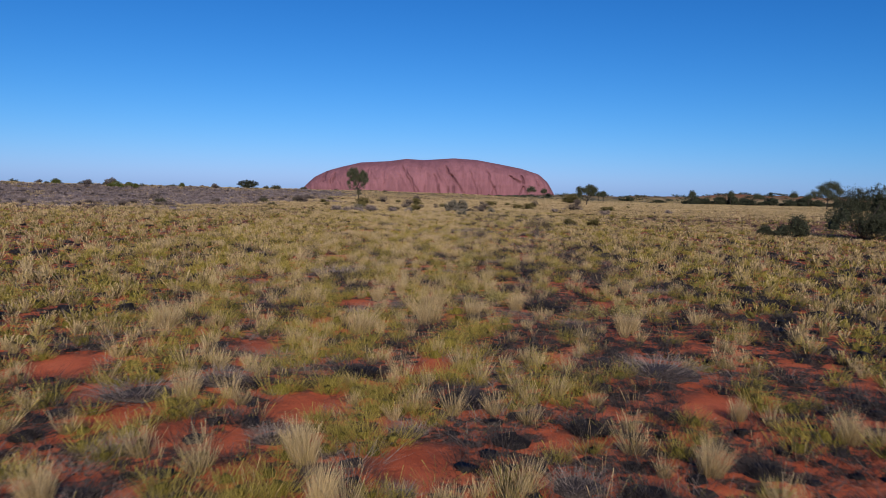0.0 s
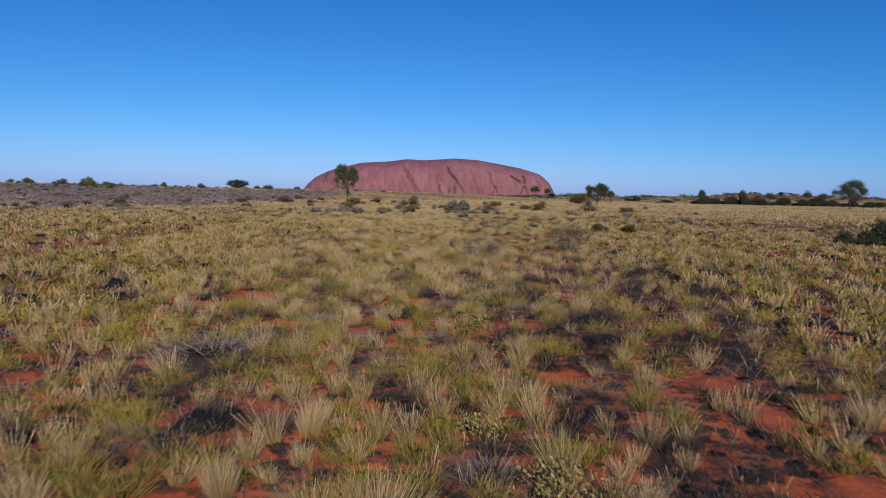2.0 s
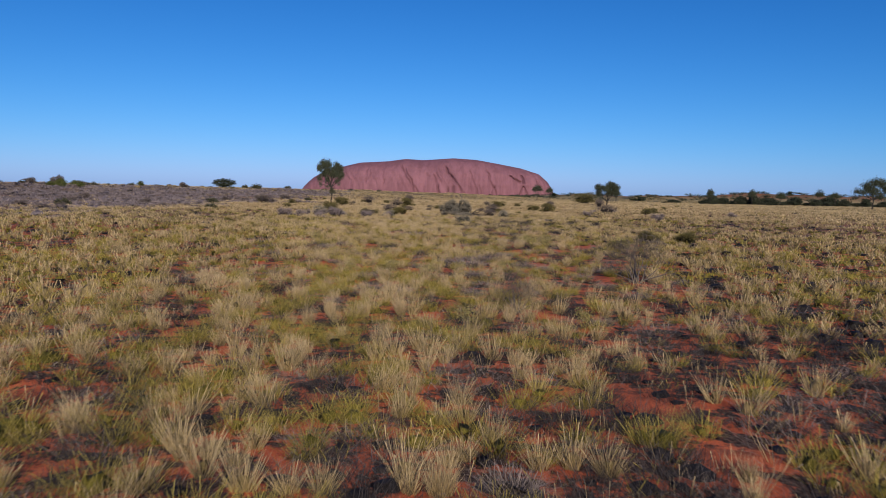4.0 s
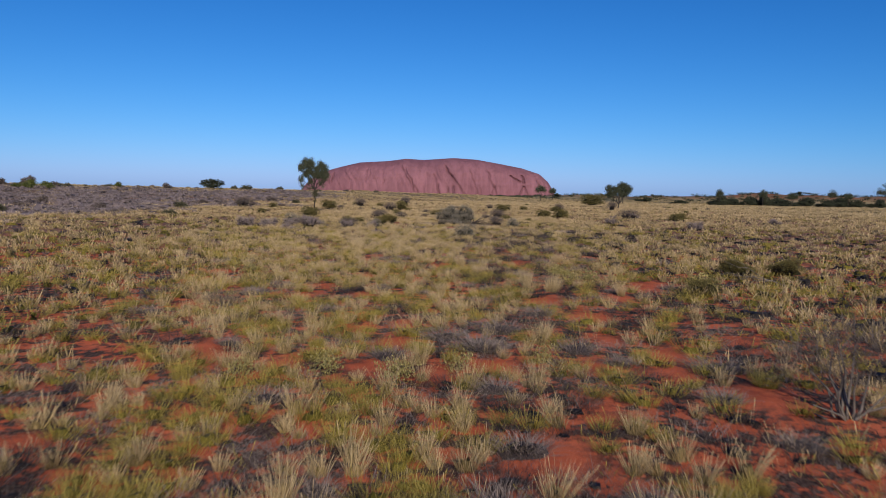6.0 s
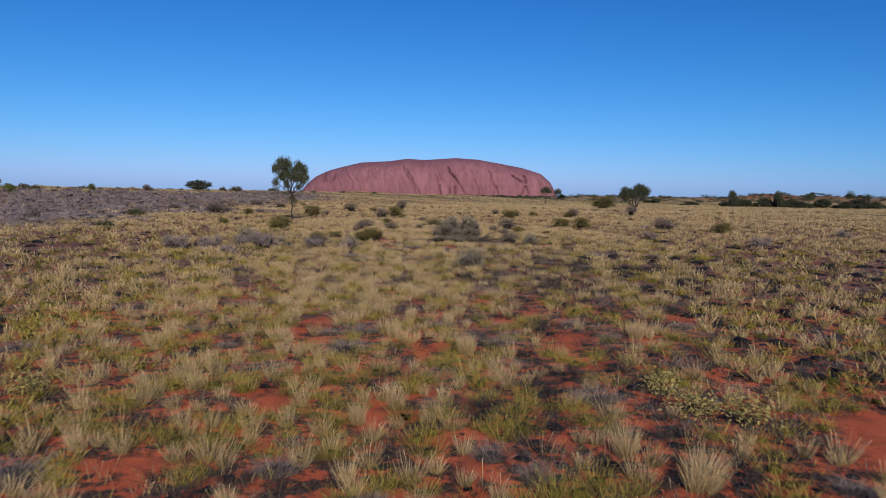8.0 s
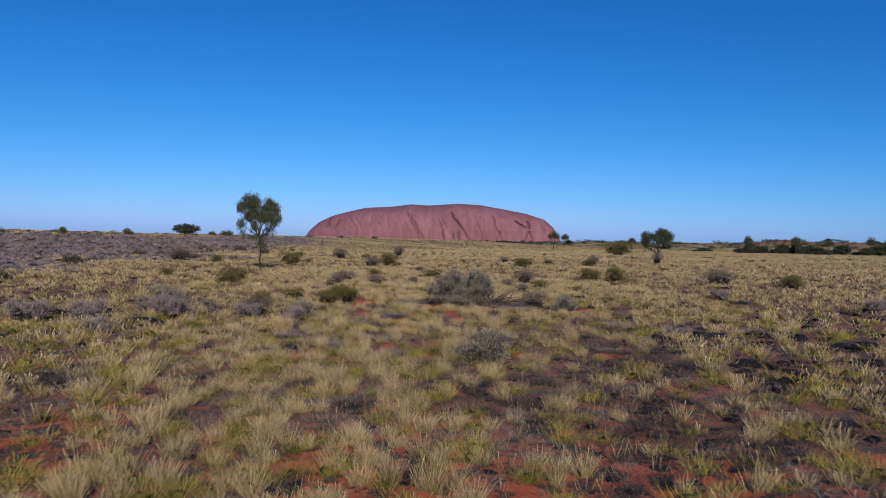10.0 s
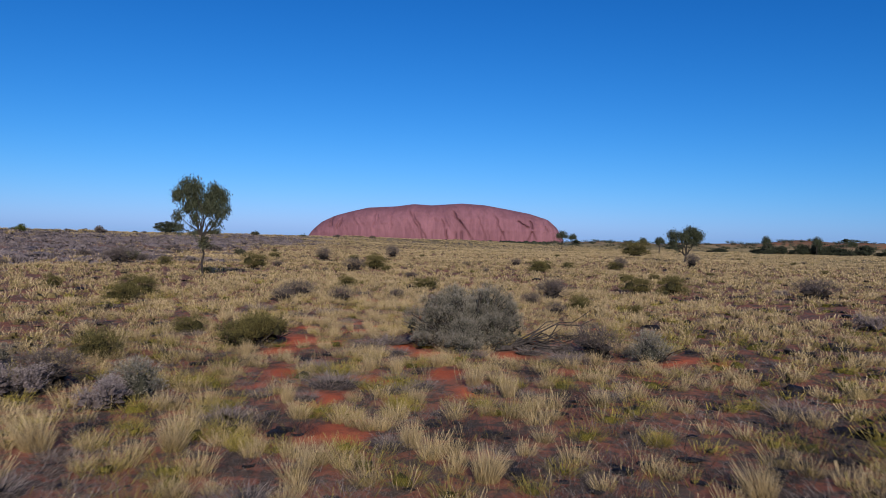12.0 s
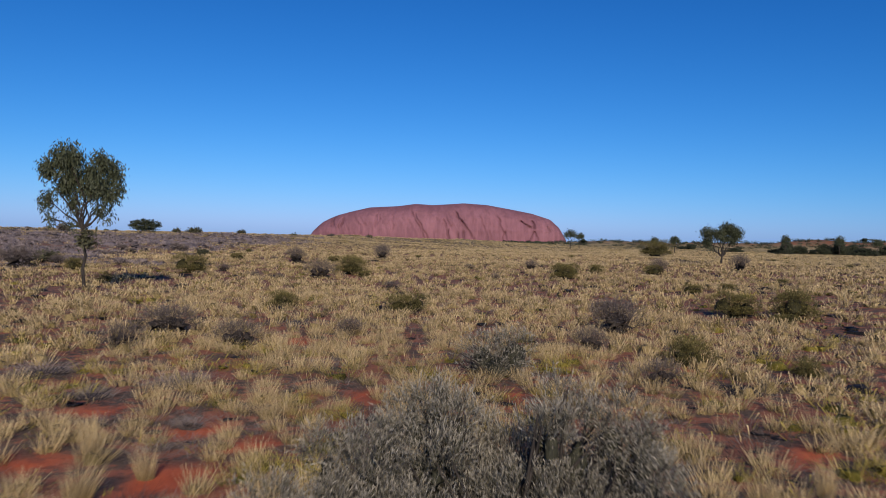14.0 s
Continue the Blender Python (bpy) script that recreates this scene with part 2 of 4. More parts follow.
SAND_D = (
    (4.5, 45.8, 0.32), (-0.4, 46.1, 0.18), (0.6, 46.3, 0.18), (-4.2, 47.0, 0.17), (-2.2, 47.1, 0.20), (1.0, 47.2, 0.17), (5.5, 47.6, 0.46), (5.7, 48.0, 0.31), (5.9, 48.7, 0.50), (-0.1, 48.9, 0.25),
    (-1.5, 49.2, 0.21), (-5.6, 49.6, 0.26), (-2.8, 52.3, 0.22), (2.6, 52.6, 0.28), (0.6, 52.7, 0.14), (2.8, 52.7, 0.23), (-1.5, 52.8, 0.20), (-3.7, 53.1, 0.18), (4.4, 53.4, 0.22), (3.0, 53.5, 0.35),
    (-2.2, 53.7, 0.19), (0.1, 53.9, 0.13), (-1.8, 54.5, 0.32), (2.0, 55.5, 0.28), (0.4, 55.7, 0.20), (5.8, 55.9, 0.33), (-2.3, 56.0, 0.21), (2.7, 56.3, 0.21), (0.1, 57.3, 0.18), (-6.5, 57.4, 0.19),
)
SAND_E = (
    (-4.1, 57.5, 0.19), (-0.7, 58.8, 0.16), (6.0, 59.4, 0.27), (-2.5, 65.8, 0.19), (-1.9, 66.1, 0.17), (0.3, 66.2, 0.34), (2.5, 66.5, 0.26), (4.5, 66.7, 0.18), (-0.5, 67.5, 0.16), (0.6, 68.0, 0.14),
    (1.6, 68.4, 0.18), (-0.4, 70.5, 0.40), (-0.8, 72.6, 0.32), (1.3, 73.0, 0.25), (-2.1, 73.2, 0.17), (-0.5, 73.9, 0.22), (-0.0, 73.9, 0.19), (4.3, 74.3, 0.23), (0.9, 74.4, 0.30), (-1.9, 74.5, 0.34),
    (3.1, 74.9, 0.21), (6.1, 75.9, 0.23), (5.4, 76.0, 0.27), (5.6, 76.5, 0.34), (-2.5, 76.6, 0.46), (-4.4, 77.3, 0.22), (-1.5, 77.6, 0.27), (-2.5, 78.1, 0.60), (3.7, 78.4, 0.24), (-2.5, 78.5, 0.20),
)
SAND_F = (
    (-1.3, 80.0, 0.37), (-2.7, 80.3, 0.21), (-0.8, 81.0, 0.23), (4.8, 81.3, 0.18), (-1.6, 81.5, 0.19), (-3.0, 82.1, 0.27), (-0.0, 83.4, 0.23), (2.1, 83.4, 0.19), (5.1, 85.9, 0.24), (3.7, 86.3, 0.25),
    (-1.9, 88.1, 0.34),
)
DEAD_A = (
    (-2.8, 5.5, 0.18), (-0.3, 5.6, 0.13), (1.8, 5.9, 0.24), (1.2, 6.0, 0.26), (3.0, 6.4, 0.21), (-3.0, 6.5, 0.21), (-4.0, 6.8, 0.19), (-1.6, 6.9, 0.25), (0.7, 7.0, 0.22), (-0.3, 7.2, 0.20),
    (1.6, 7.4, 0.32), (-3.5, 8.1, 0.39), (0.3, 8.3, 0.37), (-2.7, 8.8, 0.35), (-1.1, 9.5, 0.34), (3.0, 9.8, 0.51), (2.4, 12.6, 0.35), (2.4, 13.3, 0.25), (0.6, 13.4, 0.21), (-1.7, 14.1, 0.23),
    (6.8, 14.2, 0.34), (-2.5, 14.4, 0.13), (-3.6, 14.5, 0.16), (-0.9, 14.9, 0.26), (2.1, 14.9, 0.47), (0.6, 16.1, 0.27), (-3.7, 16.7, 0.29), (-2.8, 16.9, 0.15), (-2.0, 17.1, 0.37), (5.3, 17.5, 0.31),
)
DEAD_B = (
    (2.0, 17.7, 0.20), (-2.9, 19.9, 0.63), (-2.5, 21.1, 0.31), (-1.0, 21.2, 0.19), (2.7, 21.3, 0.34), (0.1, 21.5, 0.18), (-0.5, 21.9, 0.14), (-1.9, 22.9, 0.36), (2.9, 23.1, 0.43), (-1.0, 23.5, 0.18),
    (0.2, 23.6, 0.21), (1.8, 24.3, 0.30), (-3.0, 24.5, 0.20), (0.9, 25.7, 0.27), (6.1, 26.5, 0.34), (3.0, 32.3, 0.18), (-3.0, 33.3, 0.14), (-1.6, 33.9, 0.16), (3.6, 34.3, 0.14), (1.0, 35.2, 0.28),
    (2.2, 35.3, 0.19), (4.4, 35.4, 0.29), (-0.4, 35.4, 0.19), (1.3, 36.4, 0.25), (4.0, 36.7, 0.22), (-1.4, 37.9, 0.25), (3.8, 38.1, 0.25), (1.2, 38.4, 0.26), (4.3, 39.6, 0.34), (3.0, 39.8, 0.20),
)
DEAD_C = (
    (-0.2, 40.0, 0.27), (1.2, 40.5, 0.35), (-2.6, 40.5, 0.19), (2.6, 40.7, 0.29), (1.1, 40.7, 0.42), (0.6, 41.4, 0.32), (1.5, 41.9, 0.41), (-4.9, 43.1, 0.29), (2.4, 43.6, 0.26), (-1.6, 43.6, 0.26),
    (-1.5, 45.0, 0.13), (-3.6, 45.5, 0.31), (1.8, 45.8, 0.17), (-3.6, 45.9, 0.17), (0.1, 46.3, 0.18), (-3.2, 46.6, 0.29), (4.5, 46.7, 0.19), (1.6, 47.0, 0.17), (-0.9, 47.1, 0.20), (1.2, 47.5, 0.21),
    (6.2, 47.9, 0.22), (2.7, 49.4, 0.30), (-6.1, 51.6, 0.31), (-0.9, 52.2, 0.32), (-3.0, 52.4, 0.19), (1.7, 53.0, 0.26), (-1.4, 53.4, 0.22), (3.8, 53.5, 0.19), (-0.8, 53.6, 0.29), (2.0, 53.7, 0.22),
)
DEAD_D = (
    (-4.0, 53.8, 0.20), (0.6, 54.5, 0.25), (3.3, 54.9, 0.22), (5.6, 54.9, 0.22), (-0.3, 66.3, 0.29), (4.6, 67.3, 0.26), (-1.8, 67.3, 0.23), (-0.8, 68.3, 0.29), (-3.1, 68.4, 0.29), (0.4, 70.1, 0.26),
    (7.0, 70.7, 0.45), (-1.8, 71.1, 0.38), (5.9, 72.2, 0.41), (-1.8, 72.5, 0.15), (-1.1, 72.5, 0.21), (3.4, 72.7, 0.23), (2.2, 72.8, 0.16), (1.5, 73.1, 0.19), (0.2, 73.1, 0.22), (0.6, 73.4, 0.23),
    (-0.8, 73.5, 0.45), (-0.9, 73.8, 0.18), (0.1, 74.0, 0.22), (-1.4, 74.8, 0.31), (3.1, 76.1, 0.32), (-5.0, 78.7, 0.25), (-1.8, 81.8, 0.19), (-3.5, 83.0, 0.26), (-2.8, 83.8, 0.32), (-2.6, 84.2, 0.25),
)
DEAD_E = (
    (-4.9, 84.3, 0.38),
)
STRAW_A = (
    (-3.1, 5.4, 0.24), (-0.9, 5.4, 0.20), (-1.2, 6.3, 0.22), (2.5, 6.4, 0.23), (4.1, 7.0, 0.20), (3.3, 7.8, 0.16), (-2.9, 8.1, 0.23), (-4.7, 12.1, 0.34), (-1.4, 12.3, 0.39), (3.3, 12.7, 0.30),
    (-0.3, 13.0, 0.23), (-0.2, 13.2, 0.42), (0.6, 13.8, 0.22), (1.5, 14.6, 0.25), (-0.2, 14.9, 0.37), (-1.4, 15.5, 0.22), (-1.0, 16.9, 0.22), (4.5, 17.4, 0.23), (0.2, 21.9, 0.17), (-1.3, 22.5, 0.21),
    (-3.0, 23.6, 0.25), (2.9, 24.3, 0.30), (0.4, 25.6, 0.17), (-1.7, 31.9, 0.18), (-0.9, 32.7, 0.15), (-1.5, 32.8, 0.17), (-0.3, 32.9, 0.16), (-2.3, 34.1, 0.16), (-3.5, 34.8, 0.23), (0.5, 46.1, 0.15),
)
STRAW_B = (
    (4.6, 46.2, 0.18), (3.1, 46.7, 0.29), (2.6, 47.5, 0.21), (-0.3, 48.6, 0.16), (1.1, 52.2, 0.21), (1.1, 52.4, 0.24), (-0.2, 53.2, 0.18), (4.3, 53.6, 0.22), (1.0, 55.7, 0.20), (-2.7, 57.5, 0.24),
    (-1.0, 66.8, 0.21), (4.0, 68.8, 0.27), (1.4, 69.0, 0.23), (-3.4, 69.6, 0.33), (-2.0, 69.8, 0.25), (0.6, 70.1, 0.22), (-1.3, 72.2, 0.15), (1.9, 72.8, 0.19), (1.4, 73.4, 0.23), (0.1, 74.4, 0.17),
    (-0.4, 74.7, 0.17), (0.8, 75.0, 0.18), (-3.0, 76.1, 0.16), (-1.8, 79.4, 0.22), (3.7, 79.5, 0.16), (4.4, 79.9, 0.15), (-1.5, 80.0, 0.15), (-2.3, 80.6, 0.14),
)
HERB_A = (
    (-0.8, 13.0, 0.11), (3.1, 14.3, 0.18), (3.7, 14.3, 0.21), (1.1, 15.6, 0.25), (0.6, 17.0, 0.18), (-0.1, 20.9, 0.14), (0.7, 22.1, 0.22), (0.9, 24.6, 0.17), (2.3, 24.8, 0.18), (0.8, 32.1, 0.15),
    (2.7, 32.4, 0.12), (-0.0, 38.7, 0.20), (-1.9, 38.8, 0.13), (-0.9, 39.0, 0.21), (0.8, 39.3, 0.14), (2.0, 39.9, 0.15), (7.0, 47.6, 0.36), (4.4, 48.8, 0.28), (3.8, 49.0, 0.29), (-4.7, 49.4, 0.26),
    (3.7, 50.0, 0.27),
)
GREEN_A = (
    (-1.5, 20.8, 0.33), (3.1, 21.0, 0.16), (-0.8, 22.2, 0.15), (-3.0, 22.4, 0.21), (0.8, 23.6, 0.24), (-3.7, 23.7, 0.31), (1.6, 34.7, 0.29), (2.8, 35.4, 0.16), (3.1, 35.6, 0.15), (-2.6, 38.6, 0.15),
    (4.6, 38.8, 0.23), (0.7, 39.8, 0.15), (0.3, 40.2, 0.18), (3.4, 40.2, 0.18), (-1.3, 40.6, 0.16), (0.2, 65.8, 0.24), (4.1, 66.1, 0.16), (-3.3, 67.5, 0.17), (-1.3, 69.9, 0.21), (3.5, 70.5, 0.22),
    (0.3, 72.2, 0.26),
)
SAND_G = ((0.6, 76.7, 0.35), (1.3, 76.5, 0.3), (2.2, 76.6, 0.4), (0.0, 77.5, 0.35), (2.95, 77.7, 0.3), (3.0, 76.5, 0.3))
SAND_AT = np.array(SAND_G + SAND_A + SAND_B + SAND_C + SAND_D + SAND_E + SAND_F)
DEAD_G = ((2.7, 76.9, 0.35), (3.3, 77.3, 0.4), (1.5, 76.4, 0.25), (-0.3, 78.0, 0.45), (-0.7, 77.3, 0.4), (-0.1, 76.6, 0.3), (3.4, 76.4, 0.4))
DEAD_AT = np.array(DEAD_G + DEAD_A + DEAD_B + DEAD_C + DEAD_D + DEAD_E)
STRAW_AT = np.array(STRAW_A + STRAW_B)
HERB_AT = np.array(HERB_A)
GREEN_AT = np.array(GREEN_A)


def patch_field(patches, x, y, grow=1.0):
    """1 in the middle of the nearest patch, 0 well outside all of them."""
    x, y = x + 0.10 * waves(x, y, 0.3, 41), y + 0.10 * waves(x, y, 0.3, 42)
    out = np.zeros(np.shape(x))
    for px, py, pr in patches:
        near = (np.abs(x - px) < 4 * pr + 0.3) & (np.abs(y - py) < 4 * pr + 0.5)
        u, v = (x[near] - px) / (pr * grow + 0.03), (y[near] - py) / (pr * grow * 1.15 + 0.08)
        out[near] = np.maximum(out[near], np.exp(-0.7 * (u ** 2 + v ** 2)))
    return out


def spread(reach, step, grow):
    out, s = [0.0], step
    while out[-1] < reach:
        out.append(out[-1] + s)
        s *= grow
    return np.array(out)


def mesh_from_arrays(name, verts, faces, attributes=(), corners=3):
    """faces: (n, corners) array of one kind of polygon."""
    me = bpy.data.meshes.new(name)
    me.vertices.add(len(verts))
    me.vertices.foreach_set("co", np.ascontiguousarray(verts, np.float32).ravel())
    me.loops.add(faces.size)
    me.loops.foreach_set("vertex_index", np.ascontiguousarray(faces, np.int32).ravel())
    me.polygons.add(len(faces))
    me.polygons.foreach_set("loop_start", np.arange(0, faces.size, corners, dtype=np.int32))
    for key, values in attributes:
        me.attributes.new(key, "FLOAT", "POINT").data.foreach_set("value", np.ascontiguousarray(values, np.float32))
    me.update(calc_edges=True)
    return me


def sheet(nu, nv):
    i, j = np.meshgrid(np.arange(nu - 1), np.arange(nv - 1), indexing="ij")
    a = (i * nv + j).ravel()
    return np.stack([a, a + nv, a + nv + 1, a + 1], 1)


def build_ground():
    side = spread(4700, 0.18, 1.055)
    xs = np.concatenate([-side[:0:-1], side])
    ahead, back = spread(110, 0.2, 1.0035), spread(3000, 1.0, 1.2)
    ys = np.concatenate([-back[:0:-1], ahead, ahead[-1] + spread(4700, 1.0, 1.04)[1:]])
    gx, gy = np.meshgrid(xs, ys, indexing="ij")
    gz = land(gx, gy)
    verts = np.stack([gx, gy, gz], -1).reshape(-1, 3)
    apart = np.hypot(gx * 1.3, 0.6 * np.clip(gy - 74, 0, None))
    patchy = apart + 12 * waves(gx, gy, 9, 41)
    cover, outer = smooth(30, 85, patchy), smooth(80, 150, patchy)
    swept = np.zeros_like(gx)
    close = (np.abs(gx) < 14) & (gy > 0) & (gy < 100)
    swept[close] = smooth(0.25, 0.75, patch_field(SAND_AT, gx[close], gy[close], 1.02))
    cover = np.maximum(cover, 0.65 * smooth(52, 64, gy + 4 * waves(gx, gy, 3, 44))) * (1 - swept)
    bare = smooth(1.6, 3.6, gz - (-0.0108 * (gy - 85))) * smooth(25, 60, gx)
    me = mesh_from_arrays("ground", verts, sheet(len(xs), len(ys)), [("cover", cover.ravel()), ("outer", outer.ravel()), ("bare", bare.ravel()), ("swept", swept.ravel())], 4)
    me.polygons.foreach_set("use_smooth", np.ones(len(me.polygons), bool))
    me.materials.append(SAND)
    return tagged(new("ground", me), "red desert sand plain with a low dune, dry litter", "ground", kind="structure")


build_ground()


# ---- the sandstone mountain ----
ROCK_LINES = ((-150, 118, -62, -40, 6, 14, 0.75), (-125, 100, -50, -40, 6, 14, 0.6), (98, 122, 210, -35, 8, 18, 0.7), (128, 75, 170, 15, 6, 10, 0.5), (341, 100, 395, -38, 7, 12, 0.55), (40, 75, 66, -35, 6, 10, 0.6),
              (60, 20, 70, -45, 8, 12, 0.7), (150, 5, 152, -45, 9, 14, 0.75), (118, 0, 120, -45, 7, 10, 0.6), (245, 98, 290, -38, 5, 10, 0.4), (-347, 95, -352, 20, 7, 10, 0.4), (-330, 98, -338, 35, 5, 8, 0.35),
              (-602, 92, -606, 24, 8, 24, 0.8), (-618, 60, -612, 15, 6, 16, 0.6), (-544, 72, -550, 15, 7, 18, 0.6), (-565, 60, -566, 5, 5, 12, 0.45), (478, 76, 535, 34, 8, 22, 0.8), (500, 62, 545, 40, 6, 16, 0.6), (546, 78, 560, 30, 9, 24, 0.85),
              (556, 15, 528, -40, 6, 14, 0.6), (556, 15, 580, -35, 6, 14, 0.6), (640, 48, 652, 18, 7, 14, 0.5), (388, 12, 372, -40, 6, 10, 0.5), (-20, 0, -16, -45, 6, 8, 0.5), (-255, 80, -250, 10, 5, 8, 0.3), (300, 20, 305, -40, 5, 8, 0.4))


def build_rock():
    nu, nv, dist, wide = 460, 110, 4450.0, 1513.0
    u = np.linspace(0, 1, nu)
    cut = np.array([0, 0.016, 0.05, 0.10, 0.16, 0.23, 0.34, 0.41, 0.48, 0.53, 0.60, 0.69, 0.78, 0.87, 0.94, 0.975, 1.0])
    top = np.array([-33, 5, 51, 88, 114, 140, 151, 167, 162, 168, 177, 170, 148, 124, 92, 47, -23])
    crest = np.interp(u, cut, top)
    kernel = np.hanning(9) / np.hanning(9).sum()
    crest = np.convolve(np.pad(crest, 4, "edge"), kernel, "valid") + 44
    v = np.linspace(0, 1, nv)
    uu, vv = np.meshgrid(u, v, indexing="ij")
    cc = np.repeat(crest[:, None], nv, 1)
    bow = np.sqrt(np.clip(1 - (2 * uu - 1) ** 2, 0, 1))
    ang = vv * np.pi
    up, dep = np.sin(ang) ** 0.62, -np.cos(ang)
    dep = np.sign(dep) * np.abs(dep) ** 0.75
    z = -58 + (cc + 14) * up
    x = (uu - 0.5) * wide
    y = dep * (120 + 200 * bow)
    s = x + 0.45 * z + 14 * waves(x, z, 70, 15)
    ribs = 0
    r = np.random.default_rng(5)
    for size, amp in ((230, 9), (105, 6), (48, 3.0), (21, 1.6)):
        f = 2 * np.pi / size
        w = np.sin(f * s + 1.7 * np.sin(f * 0.37 * s + r.uniform(0, 6)) + r.uniform(0, 6) + 0.006 * z * np.sin(s / 90))
        patchy = np.clip(0.5 + 0.7 * waves(s, z * 0.6, size * 1.6, int(size)), 0.05, 1.3)
        ribs = ribs + amp * (0.6 - 1.6 * np.abs(w) ** 2.5) * patchy
    lumps = 6 * waves(x, z * 1.5, 40, 12) + 3 * waves(x, z, 14, 13)
    face = np.clip(np.sin(ang) ** 0.5, 0, 1) * np.clip(1.1 - (up) ** 6, 0.12, 1)
    y = y + (ribs + lumps) * face * np.where(vv < 0.5, 1, -0.4)
    # watercourses and caves: from (across, height) to (across, height), breadth, depth, how dark the water stain and
    # painted shade
    stain_shade = np.zeros_like(x)
    for x0, z0, x1, z1, w, deep, dark in ROCK_LINES:
        s = np.clip((z - z0) / (z1 - z0), -0.2, 1.2)
        at = x0 + (x1 - x0) * s + 5 * waves(z, z * 0 + x0, 30, 16)
        hit = np.exp(-((x - at) / (0.75 * w)) ** 2) * smooth(-0.12, 0.08, s) * (1 - smooth(0.92, 1.12, s)) * (vv < 0.5)
        y = y + deep * hit
        stain_shade = np.maximum(stain_shade, 0.65 * dark * hit)
    z = z + (0.035 * lumps + 0.9 * waves(x, y, 22, 14)) * face
    verts = np.stack([x - 97, y + dist, z], -1).reshape(-1, 3)
    me = mesh_from_arrays("sandstone_mountain", verts, sheet(nu, nv), [("stain_shade", stain_shade.ravel())], 4)
    me.polygons.foreach_set("use_smooth", np.ones(len(me.polygons), bool))
    me.materials.append(ROCK)
    return tagged(new("sandstone_mountain", me), "huge red sandstone mountain with fluted weathered flanks on the plain", "rock formation")


build_rock()


# ---- plants ----
def part(name, me, material, parent, label=""):
    me.materials.append(material)
    ob = new(name, me)
    ob.parent = parent
    return tagged(ob, label) if label else ob


def tufts(centres, high, wide, tint, count, lean=(0.05, 0.75), blade=0.008, bend=0.25, bent=True, fill=0.72, r=rng, plume=0.0):
    """Blades of many tussocks at once: vertices, triangles, tint, tip. lean: radians off the vertical, inner to outer; plume: share of stalks that widen to a seed head."""
    n = len(centres)
    shape = (n, count)
    rim = np.sqrt(r.random(shape))
    az = r.uniform(0, 2 * np.pi, shape)
    th = lean[0] + (lean[1] - lean[0]) * (0.65 * rim + 0.35 * r.random(shape)) * r.uniform(0.7, 1.15, shape)
    dome = 1 / np.sqrt((np.sin(th) / (1.25 * wide[:, None])) ** 2 + (np.cos(th) / high[:, None]) ** 2)
    length = dome * (1.12 - 0.75 * r.random(shape) ** 1.4)
    root = np.stack([np.cos(az), np.sin(az), np.zeros(shape)], -1) * (rim * wide[:, None] * fill)[..., None]
    root += centres[:, None, :]
    az = az + r.normal(0, 0.9, shape)
    way = np.stack([np.cos(az) * np.sin(th), np.sin(az) * np.sin(th), np.cos(th)], -1)
    turn = r.uniform(0, np.pi, shape)
    across = np.stack([np.cos(turn), np.sin(turn), np.zeros(shape)], -1) * (blade * r.uniform(0.7, 1.3, shape))[..., None]
    drift = r.normal(0, 0.11, (n, 1, 2))
    way[..., :2] += drift
    tip = root + way * length[..., None]
    sag = bend * length * r.uniform(0.2, 1.0, shape)
    tip += np.stack([np.cos(az) * sag, np.sin(az) * sag, -0.5 * sag], -1)
    tt = np.clip(np.repeat(tint[:, None], count, 1) + r.normal(0, 0.12, shape), 0, 1)
    if bent:
        mid = root + way * (0.55 * length)[..., None]
        v = np.stack([root - across, root + across, mid - 0.8 * across, mid + 0.8 * across, tip], 2).reshape(-1, 3)
        k = np.arange(n * count)[:, None, None] * 5
        f = (k + np.array([[0, 1, 3], [0, 3, 2], [2, 3, 4]])).reshape(-1, 3)
        t = np.repeat(tt.reshape(-1), 5)
        e = np.tile([0.0, 0.0, 0.5, 0.5, 1.0], n * count)
    else:
        head = r.random(shape)[..., None] < plume
        a, b = np.where(head, tip - across * 0.8, root - across), np.where(head, tip + across * 0.8, root + across)
        v = np.stack([a, b, np.where(head, root, tip)], 2).reshape(-1, 3)
        f = (np.arange(n * count)[:, None] * 3 + np.arange(3)).reshape(-1, 3)
        t = np.repeat(tt.reshape(-1), 3)
        head = head.reshape(-1, 1)
        e = np.where(head, [0.75, 0.75, 0.0], [0.0, 0.0, 1.0]).reshape(-1)
    return v, f, t, e


